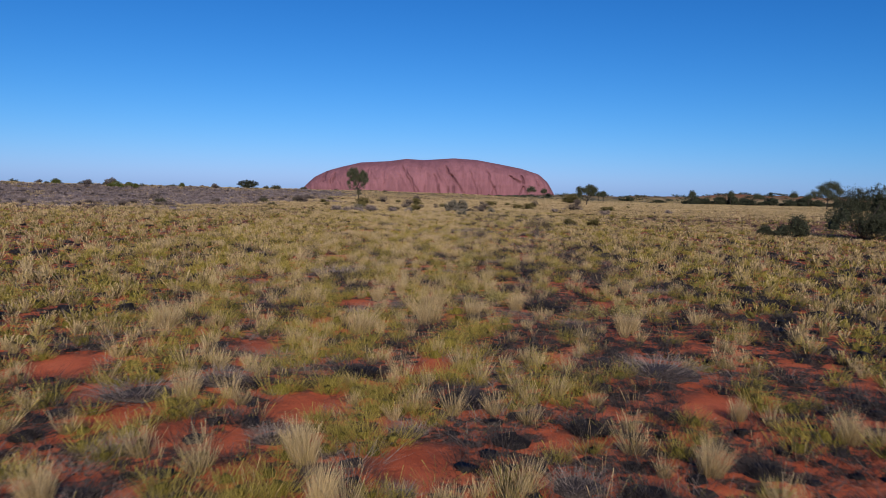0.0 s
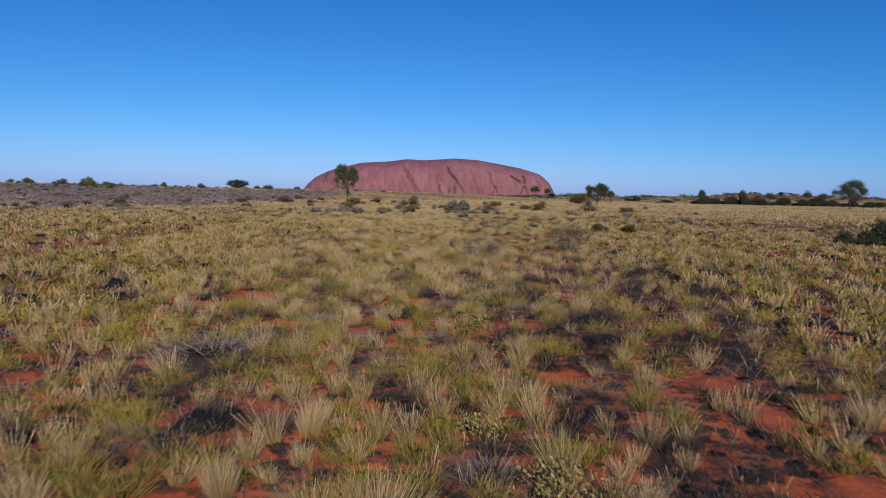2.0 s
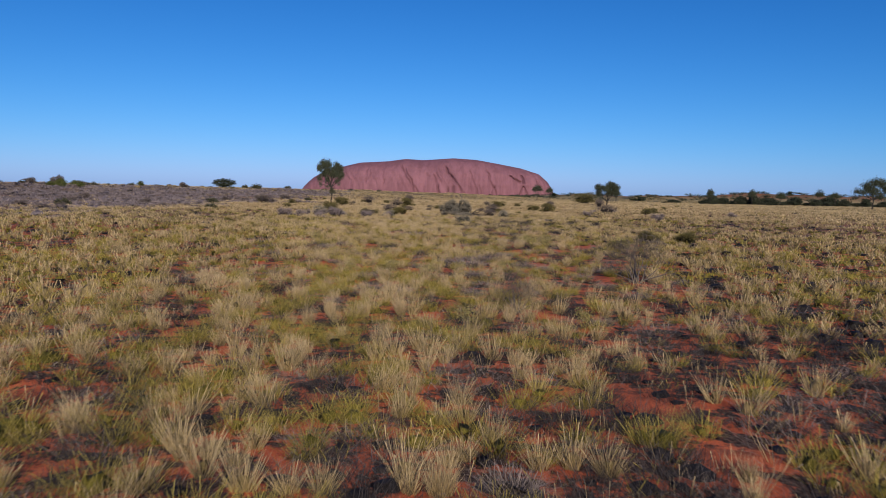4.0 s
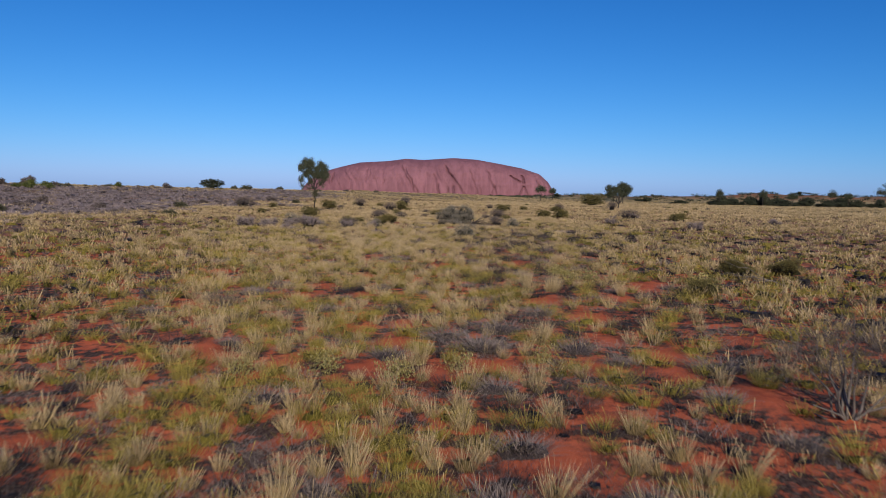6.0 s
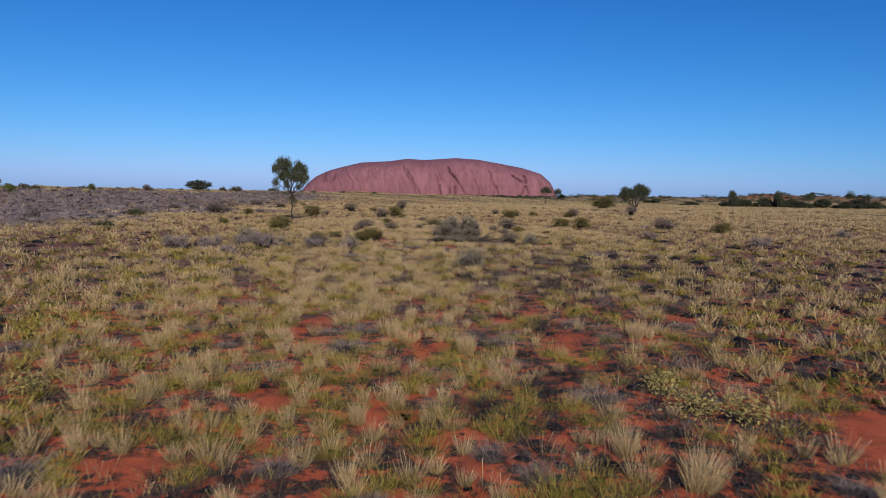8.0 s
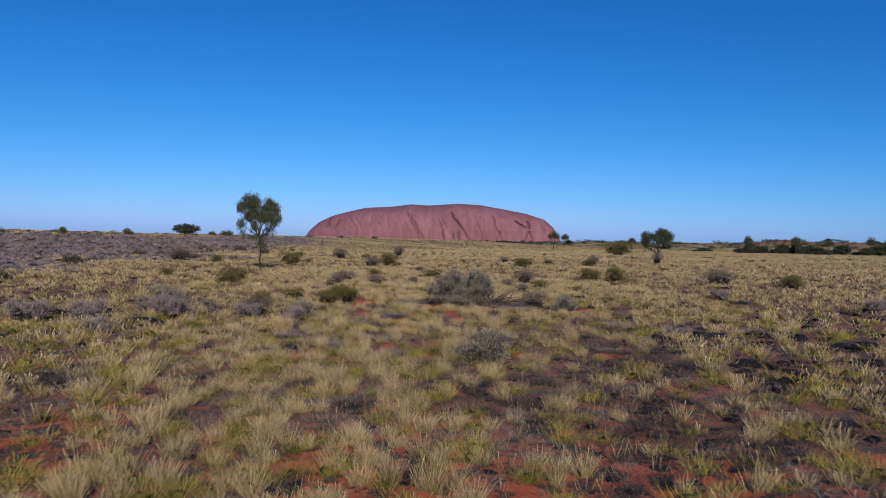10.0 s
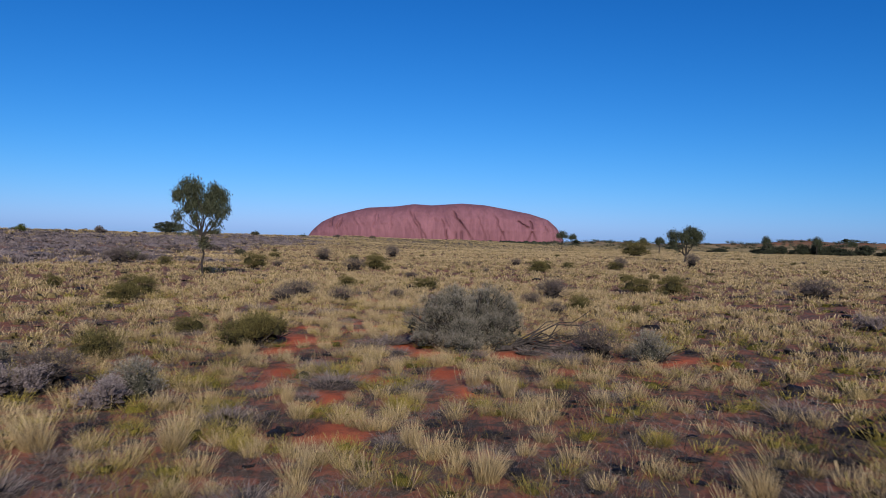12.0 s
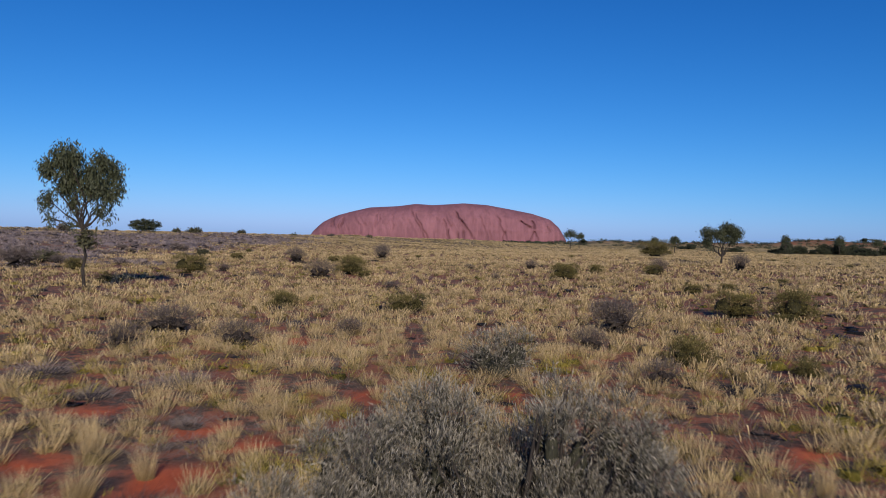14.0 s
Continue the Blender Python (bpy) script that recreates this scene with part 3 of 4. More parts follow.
def mounds(centres, high, wide, tint, r=rng, rings=(0.0, 0.72), sides=5):
    """Low irregular hearts of tussocks, out of which the blades stand."""
    n = len(centres)
    out = []
    for k, q in enumerate(rings):
        a = np.arange(sides) * 2 * np.pi / sides + r.uniform(0, 6.28, (n, 1))
        rad = wide[:, None] * np.cos(q * np.pi / 2) * r.uniform(0.7, 1.25, (n, sides))
        zz = high[:, None] * np.sin(q * np.pi / 2) * r.uniform(0.65, 1.2, (n, sides)) - (0.05 if k == 0 else 0)
        out.append(np.stack([np.cos(a) * rad, np.sin(a) * rad, zz], -1) + centres[:, None, :])
    v = np.concatenate(out, 1)
    m, f = len(rings), []
    for k in range(m - 1):
        for j in range(sides):
            a, b = k * sides + j, k * sides + (j + 1) % sides
            f += [[a, b, b + sides], [a, b + sides, a + sides]]
    f += [[(m - 1) * sides, (m - 1) * sides + j, (m - 1) * sides + j + 1] for j in range(1, sides - 1)]
    f = (np.arange(n)[:, None, None] * (m * sides) + np.array(f)).reshape(-1, 3)
    t = np.repeat(tint, m * sides)
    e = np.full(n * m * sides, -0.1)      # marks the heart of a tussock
    return v.reshape(-1, 3), f, t, e


def joined(pieces):
    v, f, t, e, at = [], [], [], [], 0
    for a, b, c, d in pieces:
        v.append(a), f.append(b + at), t.append(c), e.append(d)
        at += len(a)
    return np.concatenate(v), np.concatenate(f), np.concatenate(t), np.concatenate(e)


def plant_mesh(name, pieces):
    v, f, t, e = joined(pieces)
    me = mesh_from_arrays(name, v, f, [("tint", t), ("tip", np.clip(e, 0, 1)), ("core", e < 0)])
    me.polygons.foreach_set("use_smooth", np.ones(len(me.polygons), bool))
    return me


def in_range(x, y):
    return np.abs(x) < 0.66 * y + 3.5


def scatter(step, keep):
    """Jittered places over the plain where keep(x, y) holds."""
    xs, ys = np.arange(-185, 185, step), np.arange(2.5, 335, step)
    gx, gy = np.meshgrid(xs, ys, indexing="ij")
    gx, gy = gx.ravel(), gy.ravel()
    ok = keep(gx, gy)
    gx, gy = gx[ok], gy[ok]
    gx, gy = gx + rng.uniform(-0.4, 0.4, len(gx)) * step, gy + rng.uniform(-0.4, 0.4, len(gy)) * step
    return np.stack([gx, gy, land(gx, gy) - 0.01], -1)


def off_path(x, y):
    """Distance in plan from the line that is flown along."""
    return np.hypot(x, 0.5 * np.clip(y - 78, 0, None))


def scrub_zone(x, y):
    return smooth(5, 20, left_dune(x, y) + 9 * waves(x, y, 9, 24)) * smooth(0, 14, -20 - x + 4 * waves(x, y, 12, 21) + 3 * waves(x, y, 4, 22)) * smooth(60, 84, y + 3 * waves(x, y, 9, 23))


def share_of(x, y, size, seed, drawn):
    """A number from 0 to 1 for every place, all alike often; drawn: how far neighbours go together."""
    g = drawn * waves(x, y, size, seed) / 0.5 + math.sqrt(1 - drawn ** 2) * rng.normal(0, 1, len(x))
    return 1 / (1 + np.exp(-1.7 * g))


def build_grass():
    # distance off the flight (from, to), spacing, blades, half a blade's breadth, filled share
    bands = ((0, 3, 0.315, 165, 0.0024, 0.8), (3, 6, 0.335, 98, 0.0036, 0.8), (6, 12, 0.38, 46, 0.0064, 0.85), (12, 30, 0.55, 20, 0.0125, 0.9), (30, 80, 1.0, 11, 0.034, 0.9), (80, 190, 1.7, 7, 0.08, 0.9))
    straw, green, dead, ashen, mauve = [], [], [], [], []
    for lo, hi, step, count, blade, core in bands:
        c = scatter(step, lambda x, y: in_range(x, y) & (off_path(x, y) >= lo) & (off_path(x, y) < hi))
        x, y = c[:, 0], c[:, 1]
        n = len(c)
        open_sand = waves(x, y, 0.8, 31) + 0.7 * waves(x, y, 4, 32) + rng.normal(0, 0.25, n)
        kind, burnt, ash = share_of(x, y, 1.0, 33, 0.45), share_of(x, y, 0.7, 35, 0.7), share_of(x, y, 1.6, 40, 0.7)
        scrub = rng.random(n) < scrub_zone(x, y) * (0.93 + 0.15 * waves(x, y, 7, 37))
        meadow = np.clip(smooth(64, 94, y) + 0.45 * smooth(9, 30, np.abs(x)), 0, 1)
        bare = (open_sand > 1.2 - 0.3 * smooth(28, 34, y) * (1 - smooth(54, 62, y)) + 0.8 * meadow + 0.15 * (y < 30)) & ~scrub
        if lo < 13:
            bare |= patch_field(SAND_AT, x, y, 1.0) > 0.45
            bare |= np.maximum(patch_field(DEAD_AT, x, y, 1.0), patch_field(np.concatenate([STRAW_AT, GREEN_AT, HERB_AT]), x, y, 0.8)) > 0.5
        dark_share = 0.36 - 0.10 * smooth(24, 36, y) + 0.32 * smooth(-0.5, 3.0, x) * (1 - 0.75 * smooth(4.5, 9, x)) * (y < 74)
        is_dead = (burnt < dark_share * (1 - meadow) + 0.07 * meadow) & ~scrub & ~bare
        is_straw = (kind < 0.42 + 0.04 * smooth(24, 34, y) + 0.14 * smooth(50, 60, y) + 0.36 * meadow) & ~scrub & ~bare & ~is_dead
        is_green = ~(scrub | bare | is_dead | is_straw)
        pale = is_dead & (ash < 0.35 + 0.25 * smooth(24, 40, y) - 0.22 * smooth(0, 3, x))
        thin = share_of(x, y, 0.5, 45, 0.5) < 0.46 * smooth(52, 72, y) * (lo < 30)
        is_straw, is_green = is_straw & ~thin, is_green & ~thin
        late = y > 56 + 4 * waves(x, y, 6, 43)
        size = step / 0.36
        for mask, store, hh, ww, lean, bend, share in (
                (is_straw & ~late, straw, (0.20, 0.46), (0.11, 0.20), (0.0, 0.72), 0.10, 1.0),
                (is_straw & late, straw, (0.20, 0.37), (0.12, 0.19), (0.0, 0.85), 0.06, 1.3),
                (is_green, green, (0.18, 0.31), (0.17, 0.29), (0.0, 1.2), 0.04, 1.3),
                (is_dead & ~pale, dead, (0.15, 0.30), (0.22, 0.38), (0.1, 1.3), 0.1, 0.95),
                (pale, ashen, (0.12, 0.24), (0.24, 0.42), (0.3, 1.45), 0.2, 0.75),
                (scrub, mauve, (0.25, 0.6), (0.26, 0.5), (0.1, 1.25), 0.08, 1.1)):
            if not mask.any():
                continue
            cc = c[mask]
            k = len(cc)
            grown = rng.uniform(0, 1, k) ** 1.5
            h = (hh[0] + (hh[1] - hh[0]) * grown) * (1 - 0.15 * smooth(30, 38, cc[:, 1])) 
            if store is mauve:
                h = h * (1 + 0.6 * waves(cc[:, 0], cc[:, 1], 3.5, 38))
            w = (ww[0] + (ww[1] - ww[0]) * np.clip(grown + rng.normal(0, 0.25, k), 0, 1.2)) * (size ** 0.85) * (1 + 0.42 * smooth(52, 72, cc[:, 1]) * (lo < 30) * (store is not ashen))
            tint = np.clip(0.5 + 0.25 * waves(cc[:, 0], cc[:, 1], 6, 36) + rng.normal(0, 0.42, k), 0, 1)
            plume = (0.55 if lo >= 6 else 0.16) if store is straw or store is green else 0.0
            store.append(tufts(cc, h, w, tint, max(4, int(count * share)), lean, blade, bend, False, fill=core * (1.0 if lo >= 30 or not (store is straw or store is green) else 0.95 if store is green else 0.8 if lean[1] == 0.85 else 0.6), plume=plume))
            if store is straw and lo < 6:
                store.append(tufts(cc, h * 1.35, w * 0.7, np.clip(tint + 0.2, 0, 1), 6 if lo == 0 else 3, (0.0, 0.5), blade * 0.55, 0.3, True))
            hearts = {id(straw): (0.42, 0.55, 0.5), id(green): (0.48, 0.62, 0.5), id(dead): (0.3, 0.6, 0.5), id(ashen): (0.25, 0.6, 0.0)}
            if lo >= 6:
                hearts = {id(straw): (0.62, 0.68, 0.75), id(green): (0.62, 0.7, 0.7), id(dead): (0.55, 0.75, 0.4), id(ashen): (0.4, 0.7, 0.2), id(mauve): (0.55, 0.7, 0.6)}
            if id(store) in hearts:      # solid heart of a tussock, tinted darker to stand in for the shade inside
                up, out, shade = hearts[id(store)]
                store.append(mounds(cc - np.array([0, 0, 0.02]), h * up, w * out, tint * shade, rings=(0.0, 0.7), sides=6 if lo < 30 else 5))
    # low tufts and twigs between the tussocks
    for lo, hi, step, count, blade in ((0, 4, 0.32, 13, 0.0032), (4, 10, 0.45, 6, 0.008)):
        c = scatter(step, lambda x, y: in_range(x, y) & (off_path(x, y) >= lo) & (off_path(x, y) < hi))
        x, y = c[:, 0], c[:, 1]
        n = len(c)
        pick = rng.random(n)
        free = patch_field(SAND_AT, x, y, 1.1) < 0.5
        for store, a, b, hh, lean in ((ashen, 0.0, 0.32, 0.10, (0.7, 1.5)), (dead, 0.32, 0.5, 0.12, (0.5, 1.5)), (green, 0.5, 0.8, 0.17, (0.1, 1.0)), (straw, 0.8, 1.0, 0.22, (0.0, 0.5))):
            cc = c[(pick >= a) & (pick < b) & free]
            k = len(cc)
            grown = rng.uniform(0.6, 1.3, k)
            store.append(tufts(cc, hh * grown, (0.26 if lean[0] > 0.4 else 0.15) * grown, rng.random(k), count + (5 if lean[0] > 0.4 else 0), lean, blade, 0.15, False, plume=0.4))
    for name, store, mat, label, cat in (
            ("dry_grass", straw, STRAW, "pale straw-coloured dry grass tussocks on red sand", "grass"),
            ("spinifex", green, SPINIFEX, "yellow-green spinifex hummocks on red sand", "grass"),
            ("dead_spinifex", dead, CHARRED, "charcoal-black dead spinifex clumps on red sand", "dead grass"),
            ("dead_spinifex", ashen, ASHEN, "ash-grey dead spinifex twigs lying on red sand", "dead grass"),
            ("mauve_scrub", mauve, MAUVE, "low mauve-grey scrub covering the dune slope", "scrub")):
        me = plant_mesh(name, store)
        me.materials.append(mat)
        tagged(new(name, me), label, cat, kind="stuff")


build_grass()


def tube(points, radii, sides=6):
    """A tapered limb through the points: vertices and triangles."""
    pts = np.array(points, float)
    v, f = [], []
    for i, p in enumerate(pts):
        d = pts[min(i + 1, len(pts) - 1)] - pts[max(i - 1, 0)]
        d = d / (np.linalg.norm(d) + 1e-9)
        a = np.cross(d, (0.3, 0.9, 0.1) if abs(d[1]) < 0.8 else (1, 0, 0))
        a /= np.linalg.norm(a)
        b = np.cross(d, a)
        for k in range(sides):
            w = 2 * np.pi * k / sides
            v.append(p + radii[i] * (np.cos(w) * a + np.sin(w) * b))
    for i in range(len(pts) - 1):
        for k in range(sides):
            a, b = i * sides + k, i * sides + (k + 1) % sides
            f += [[a, b, b + sides], [a, b + sides, a + sides]]
    return np.array(v), np.array(f)


def limb_mesh(name, limbs, sides=6):
    v, f, at = [], [], 0
    for points, radii in limbs:
        a, b = tube(points, radii, sides)
        v.append(a), f.append(b + at)
        at += len(a)
    me = mesh_from_arrays(name, np.concatenate(v), np.concatenate(f))
    me.polygons.foreach_set("use_smooth", np.ones(len(me.polygons), bool))
    return me


def crooked(a, b, r, bow=0.12, steps=5):
    a, b = np.array(a, float), np.array(b, float)
    size = np.linalg.norm(b - a)
    out = [a + (b - a) * s + r.normal(0, bow * size * 0.35, 3) * math.sin(math.pi * s) for s in np.linspace(0, 1, steps)]
    return out


def leaf_cloud(lobes, count, leaf, r, droop=0.6, clump=0.16, per=9, shell=0.12, slim=0.2):
    """Leaves gathered in clumps that fill uneven lobes (x, y, z, rx, rz): vertices, triangles, tint, tip."""
    vol = np.array([l[3] ** 2 * l[4] for l in lobes])
    pick = r.choice(len(lobes), size=max(1, count // per), p=vol / vol.sum())
    d = r.normal(0, 1, (len(pick), 3))
    d /= np.linalg.norm(d, axis=1)[:, None]
    rad = (shell + (1 - shell) * r.random(len(pick))) * r.uniform(0.8, 1.12, len(pick))
    L = np.array(lobes)[pick]
    centre = L[:, :3] + d * rad[:, None] * np.stack([L[:, 3], L[:, 3], L[:, 4]], 1)
    ct = np.clip(r.normal(0.5, 0.25, len(pick)), 0, 1)
    n = len(pick) * per
    p = np.repeat(centre, per, 0) + r.normal(0, clump, (n, 3)) * np.array([1, 1, 0.5 + 0.7 * max(droop, 0.4)])
    az, tilt = r.uniform(0, 2 * np.pi, n), r.normal(0, 0.7, n)
    along = np.stack([np.cos(az) * np.cos(tilt), np.sin(az) * np.cos(tilt), np.sin(tilt)], 1)
    along[:, 2] -= droop
    along /= np.linalg.norm(along, axis=1)[:, None]
    side = np.cross(along, r.normal(0, 1, (n, 3)))
    side /= np.linalg.norm(side, axis=1)[:, None]
    s = leaf * r.uniform(0.6, 1.4, n)[:, None]
    v = np.stack([p, p + along * s * 0.45 + side * s * slim, p + along * s, p + along * s * 0.45 - side * s * slim], 1).reshape(-1, 3)
    k = np.arange(n)[:, None, None] * 4
    f = (k + np.array([[0, 1, 2], [0, 2, 3]])).reshape(-1, 3)
    t = np.repeat(np.clip(np.repeat(ct, per) + r.normal(0, 0.12, n), 0, 1), 4)
    return v, f, t, np.tile([0.0, 0.5, 1.0, 0.5], n)


def clustered(lobes, r, count=5, share=0.42):
    """Breaks the lobes of a bush into smaller uneven clusters on their upper sides."""
    out = []
    for x, y, z, a, b in lobes:
        out.append((x, y, z, a * 0.7, b * 0.7))
        for _ in range(count):
            d = r.normal(0, 1, 3)
            d /= np.linalg.norm(d)
            d[2] = abs(d[2]) * 1.1 - 0.25
            s = r.uniform(0.7, 1.3) * share
            out.append((x + d[0] * a * 0.75, y + d[1] * a * 0.75, max(0.08, z + d[2] * b * 0.8), a * s, b * s))
    return out


def sprig_cloud(lobes, count, length, blade, r, leaves=8, upright=0.5):
    """Twig ends that stand outward and up from uneven lobes, each with small narrow leaves along it."""
    vol = np.array([l[3] ** 2 + l[3] * l[4] for l in lobes])
    pick = r.choice(len(lobes), size=count, p=vol / vol.sum())
    d = r.normal(0, 1, (count, 3))
    d /= np.linalg.norm(d, axis=1)[:, None]
    d[:, 2] = np.where(d[:, 2] < -0.3, -d[:, 2], d[:, 2])
    L = np.array(lobes)[pick]
    p = L[:, :3] + d * (0.5 + 0.5 * r.random(count) ** 0.6)[:, None] * np.stack([L[:, 3], L[:, 3], L[:, 4]], 1)
    p += 0.25 * length * np.stack([waves(p[:, 0] * 9, p[:, 1] * 9 + p[:, 2] * 7, 1.0, k) for k in (51, 52, 53)], 1)
    p[:, 2] = np.maximum(p[:, 2], 0.02)
    way = 0.7 * d + r.normal(0, 0.35, (count, 3))
    way[:, 2] += upright
    way /= np.linalg.norm(way, axis=1)[:, None]
    size = length * r.uniform(0.5, 1.25, count)
    n = count * leaves
    s = np.tile(np.linspace(0.0, 0.85, leaves), count)
    w, z = np.repeat(way, leaves, 0), np.repeat(size, leaves)
    root = np.repeat(p, leaves, 0) + w * (s * z)[:, None]
    out = w * 0.9 + r.normal(0, 0.34, (n, 3))
    out /= np.linalg.norm(out, axis=1)[:, None]
    tip = root + out * (z * r.uniform(0.25, 0.45, n))[:, None]
    side = np.cross(out, r.normal(0, 1, (n, 3)))
    side *= (blade * r.uniform(0.7, 1.3, n) / np.linalg.norm(side, axis=1))[:, None]
    v = np.stack([root - side * 0.6, (root + tip) / 2 + side, tip], 1).reshape(-1, 3)
    f = np.arange(n * 3).reshape(-1, 3)
    t = np.repeat(np.clip(np.repeat(r.normal(0.5, 0.25, count), leaves) + r.normal(0, 0.1, n), 0, 1), 3)
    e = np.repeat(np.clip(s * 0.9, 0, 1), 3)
    return v, f, t, e


def make_tree(kind, place, fork, lobes, girth, leaves, leaf, leaf_mat, bark, label, seed, droop=0.6, clump=0.2, skirt=(), group="", twigs=3, size=(1, 1, 1), slim=0.2):
    """A tree: trunk from the ground to the fork, limbs to every lobe of the crown, leaves in clumps."""
    r = np.random.default_rng(seed)
    x, y = place
    ob = new(kind, None)
    ob.location, ob.scale = (x, y, float(land(x, y))), size
    top = np.array(fork, float)
    trunk = limb_mesh("trunk", [(crooked((0, 0, -0.2), top, r, 0.03, 6), np.linspace(girth, girth * 0.72, 6))], 8)
    part("trunk", trunk, bark, ob)
    limbs = []
    for l in lobes:
        c = np.array(l[:3])
        limbs.append((crooked(top, c, r, 0.14, 6), np.linspace(girth * 0.6, girth * 0.18, 6)))
        for _ in range(twigs):
            d = r.normal(0, 1, 3)
            d[2] = abs(d[2]) * 0.6
            end = c + d / np.linalg.norm(d) * np.array([l[3], l[3], l[4]]) * 0.8
            s = top + (c - top) * r.uniform(0.4, 0.95)
            limbs.append((crooked(s, end, r, 0.16, 5), np.linspace(girth * 0.24, girth * 0.05, 5)))
    if twigs > 1:
        for one in limbs:
            part("limb", limb_mesh("limb", [one], 5), bark, ob)
    else:
        part("branchwork", limb_mesh("branchwork", limbs, 5), bark, ob)
    clouds = [leaf_cloud(lobes, leaves, leaf, r, droop, clump, 12 if twigs > 1 else 9, slim=slim)]
    part("crown", plant_mesh("crown", clouds), leaf_mat, ob)
    if skirt:
        part("undergrowth", plant_mesh("undergrowth", [leaf_cloud(skirt, leaves // 34, leaf, r, 0.2, clump)]), DUNELEAF, ob, "brownish low shoots round the trunk")
    return tagged(ob, label, "tree", group)


def make_shrub(kind, lobes, sprigs, size, leaf_mat, stem_mat, label, seed, leafy=False, blade=0.012, category="shrub", leaves=8, shade_core=0.55):
    """A shrub at the origin: stems from the root to the lobes, sprigs standing out of the lobes."""
    r = np.random.default_rng(seed)
    ob = new(kind, None)
    stems = []
    for l in lobes:
        for _ in range(2 if category == "herb" else 5):
            d = r.normal(0, 0.5, 3)
            end = np.array(l[:3]) + d * np.array([l[3], l[3], l[4]])
            end[2] = max(end[2], 0.08)
            stems.append((crooked(r.normal(0, 0.04, 3) * (1, 1, 0) + (0, 0, -0.05), end, r, 0.15, 4), np.linspace(0.022, 0.006, 4)))
    if category == "herb":
        for one in stems:
            part("stem", limb_mesh("stem", [(one[0], one[1] * 0.4)], 4), stem_mat, ob)
    else:
        part("woody_base", limb_mesh("woody_base", stems, 4), stem_mat, ob)
    if leafy:
        pieces = [leaf_cloud(lobes, sprigs, size, r, -0.35, 0.07, 10, 0.45)]
    else:
        pieces = [sprig_cloud(lobes, sprigs, size, blade, r, leaves)]
    # dark solid cores in the lobes, standing in for shade within the foliage
    spots = np.array(lobes)
    core = mounds(spots[:, :3] - np.array([0, 0, 1]) * spots[:, 4:5] * 0.45, spots[:, 4] * 1.5 * shade_core, spots[:, 3] * shade_core, np.zeros(len(spots)), r, rings=(0.0, 0.4, 0.75), sides=7)
    if shade_core:
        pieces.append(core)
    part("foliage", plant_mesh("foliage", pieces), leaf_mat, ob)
    return tagged(ob, label, category)


def stand(ob, x, y, scale=1.0, turn=0.0, flat=1.0):
    ob.matrix_basis = pose(x, y, float(land(x, y)) - 0.02, 0, 0, turn) @ Matrix.Diagonal((scale, scale, scale * flat, 1))
    return ob


def another(ob, x, y, scale=1.0, turn=0.0, flat=1.0):
    m = pose(x, y, float(land(x, y)) - 0.02, 0, 0, turn) @ Matrix.Diagonal((scale / ob.scale[0], scale / ob.scale[1], scale * flat / ob.scale[2], 1))
    return copy_thing(ob, m)


# the lone tree beside the flight path
make_tree("bloodwood_tree", (-11.7, 98.7), (-0.1, 0, 2.1),
          [(-0.98, 0.2, 4.55, 0.5, 0.5), (-0.4, -0.2, 4.5, 0.45, 0.5), (-1.4, 0, 4.15, 0.4, 0.45), (-0.5, 0.1, 3.85, 0.55, 0.45), (-1.38, -0.1, 3.05, 0.32, 0.5),
           (0.6, 0, 4.4, 0.5, 0.42), (0.95, 0.2, 4.05, 0.42, 0.42), (0.95, -0.1, 3.3, 0.36, 0.48), (1.25, 0, 3.45, 0.22, 0.25), (-0.55, 0.2, 2.95, 0.36, 0.42),
           (0.6, 0.1, 2.7, 0.34, 0.32), (-1.32, 0, 2.45, 0.18, 0.28), (-0.55, -0.1, 2.25, 0.28, 0.22), (0.2, 0.1, 4.0, 0.42, 0.5), (-0.1, 0.3, 3.5, 0.45, 0.35), (-0.95, 0.3, 3.6, 0.45, 0.45), (0.55, -0.2, 3.6, 0.45, 0.5)],
          0.062, 13000, 0.15, GUM, DARKBARK, "slender gum tree with a heart-shaped crown in dry grass", 3, clump=0.085, droop=1.3, slim=0.13, skirt=[(-0.02, 0, 1.75, 0.26, 0.5), (0.2, 0, 1.6, 0.2, 0.25)], twigs=2, size=(0.96, 0.96, 1.02))
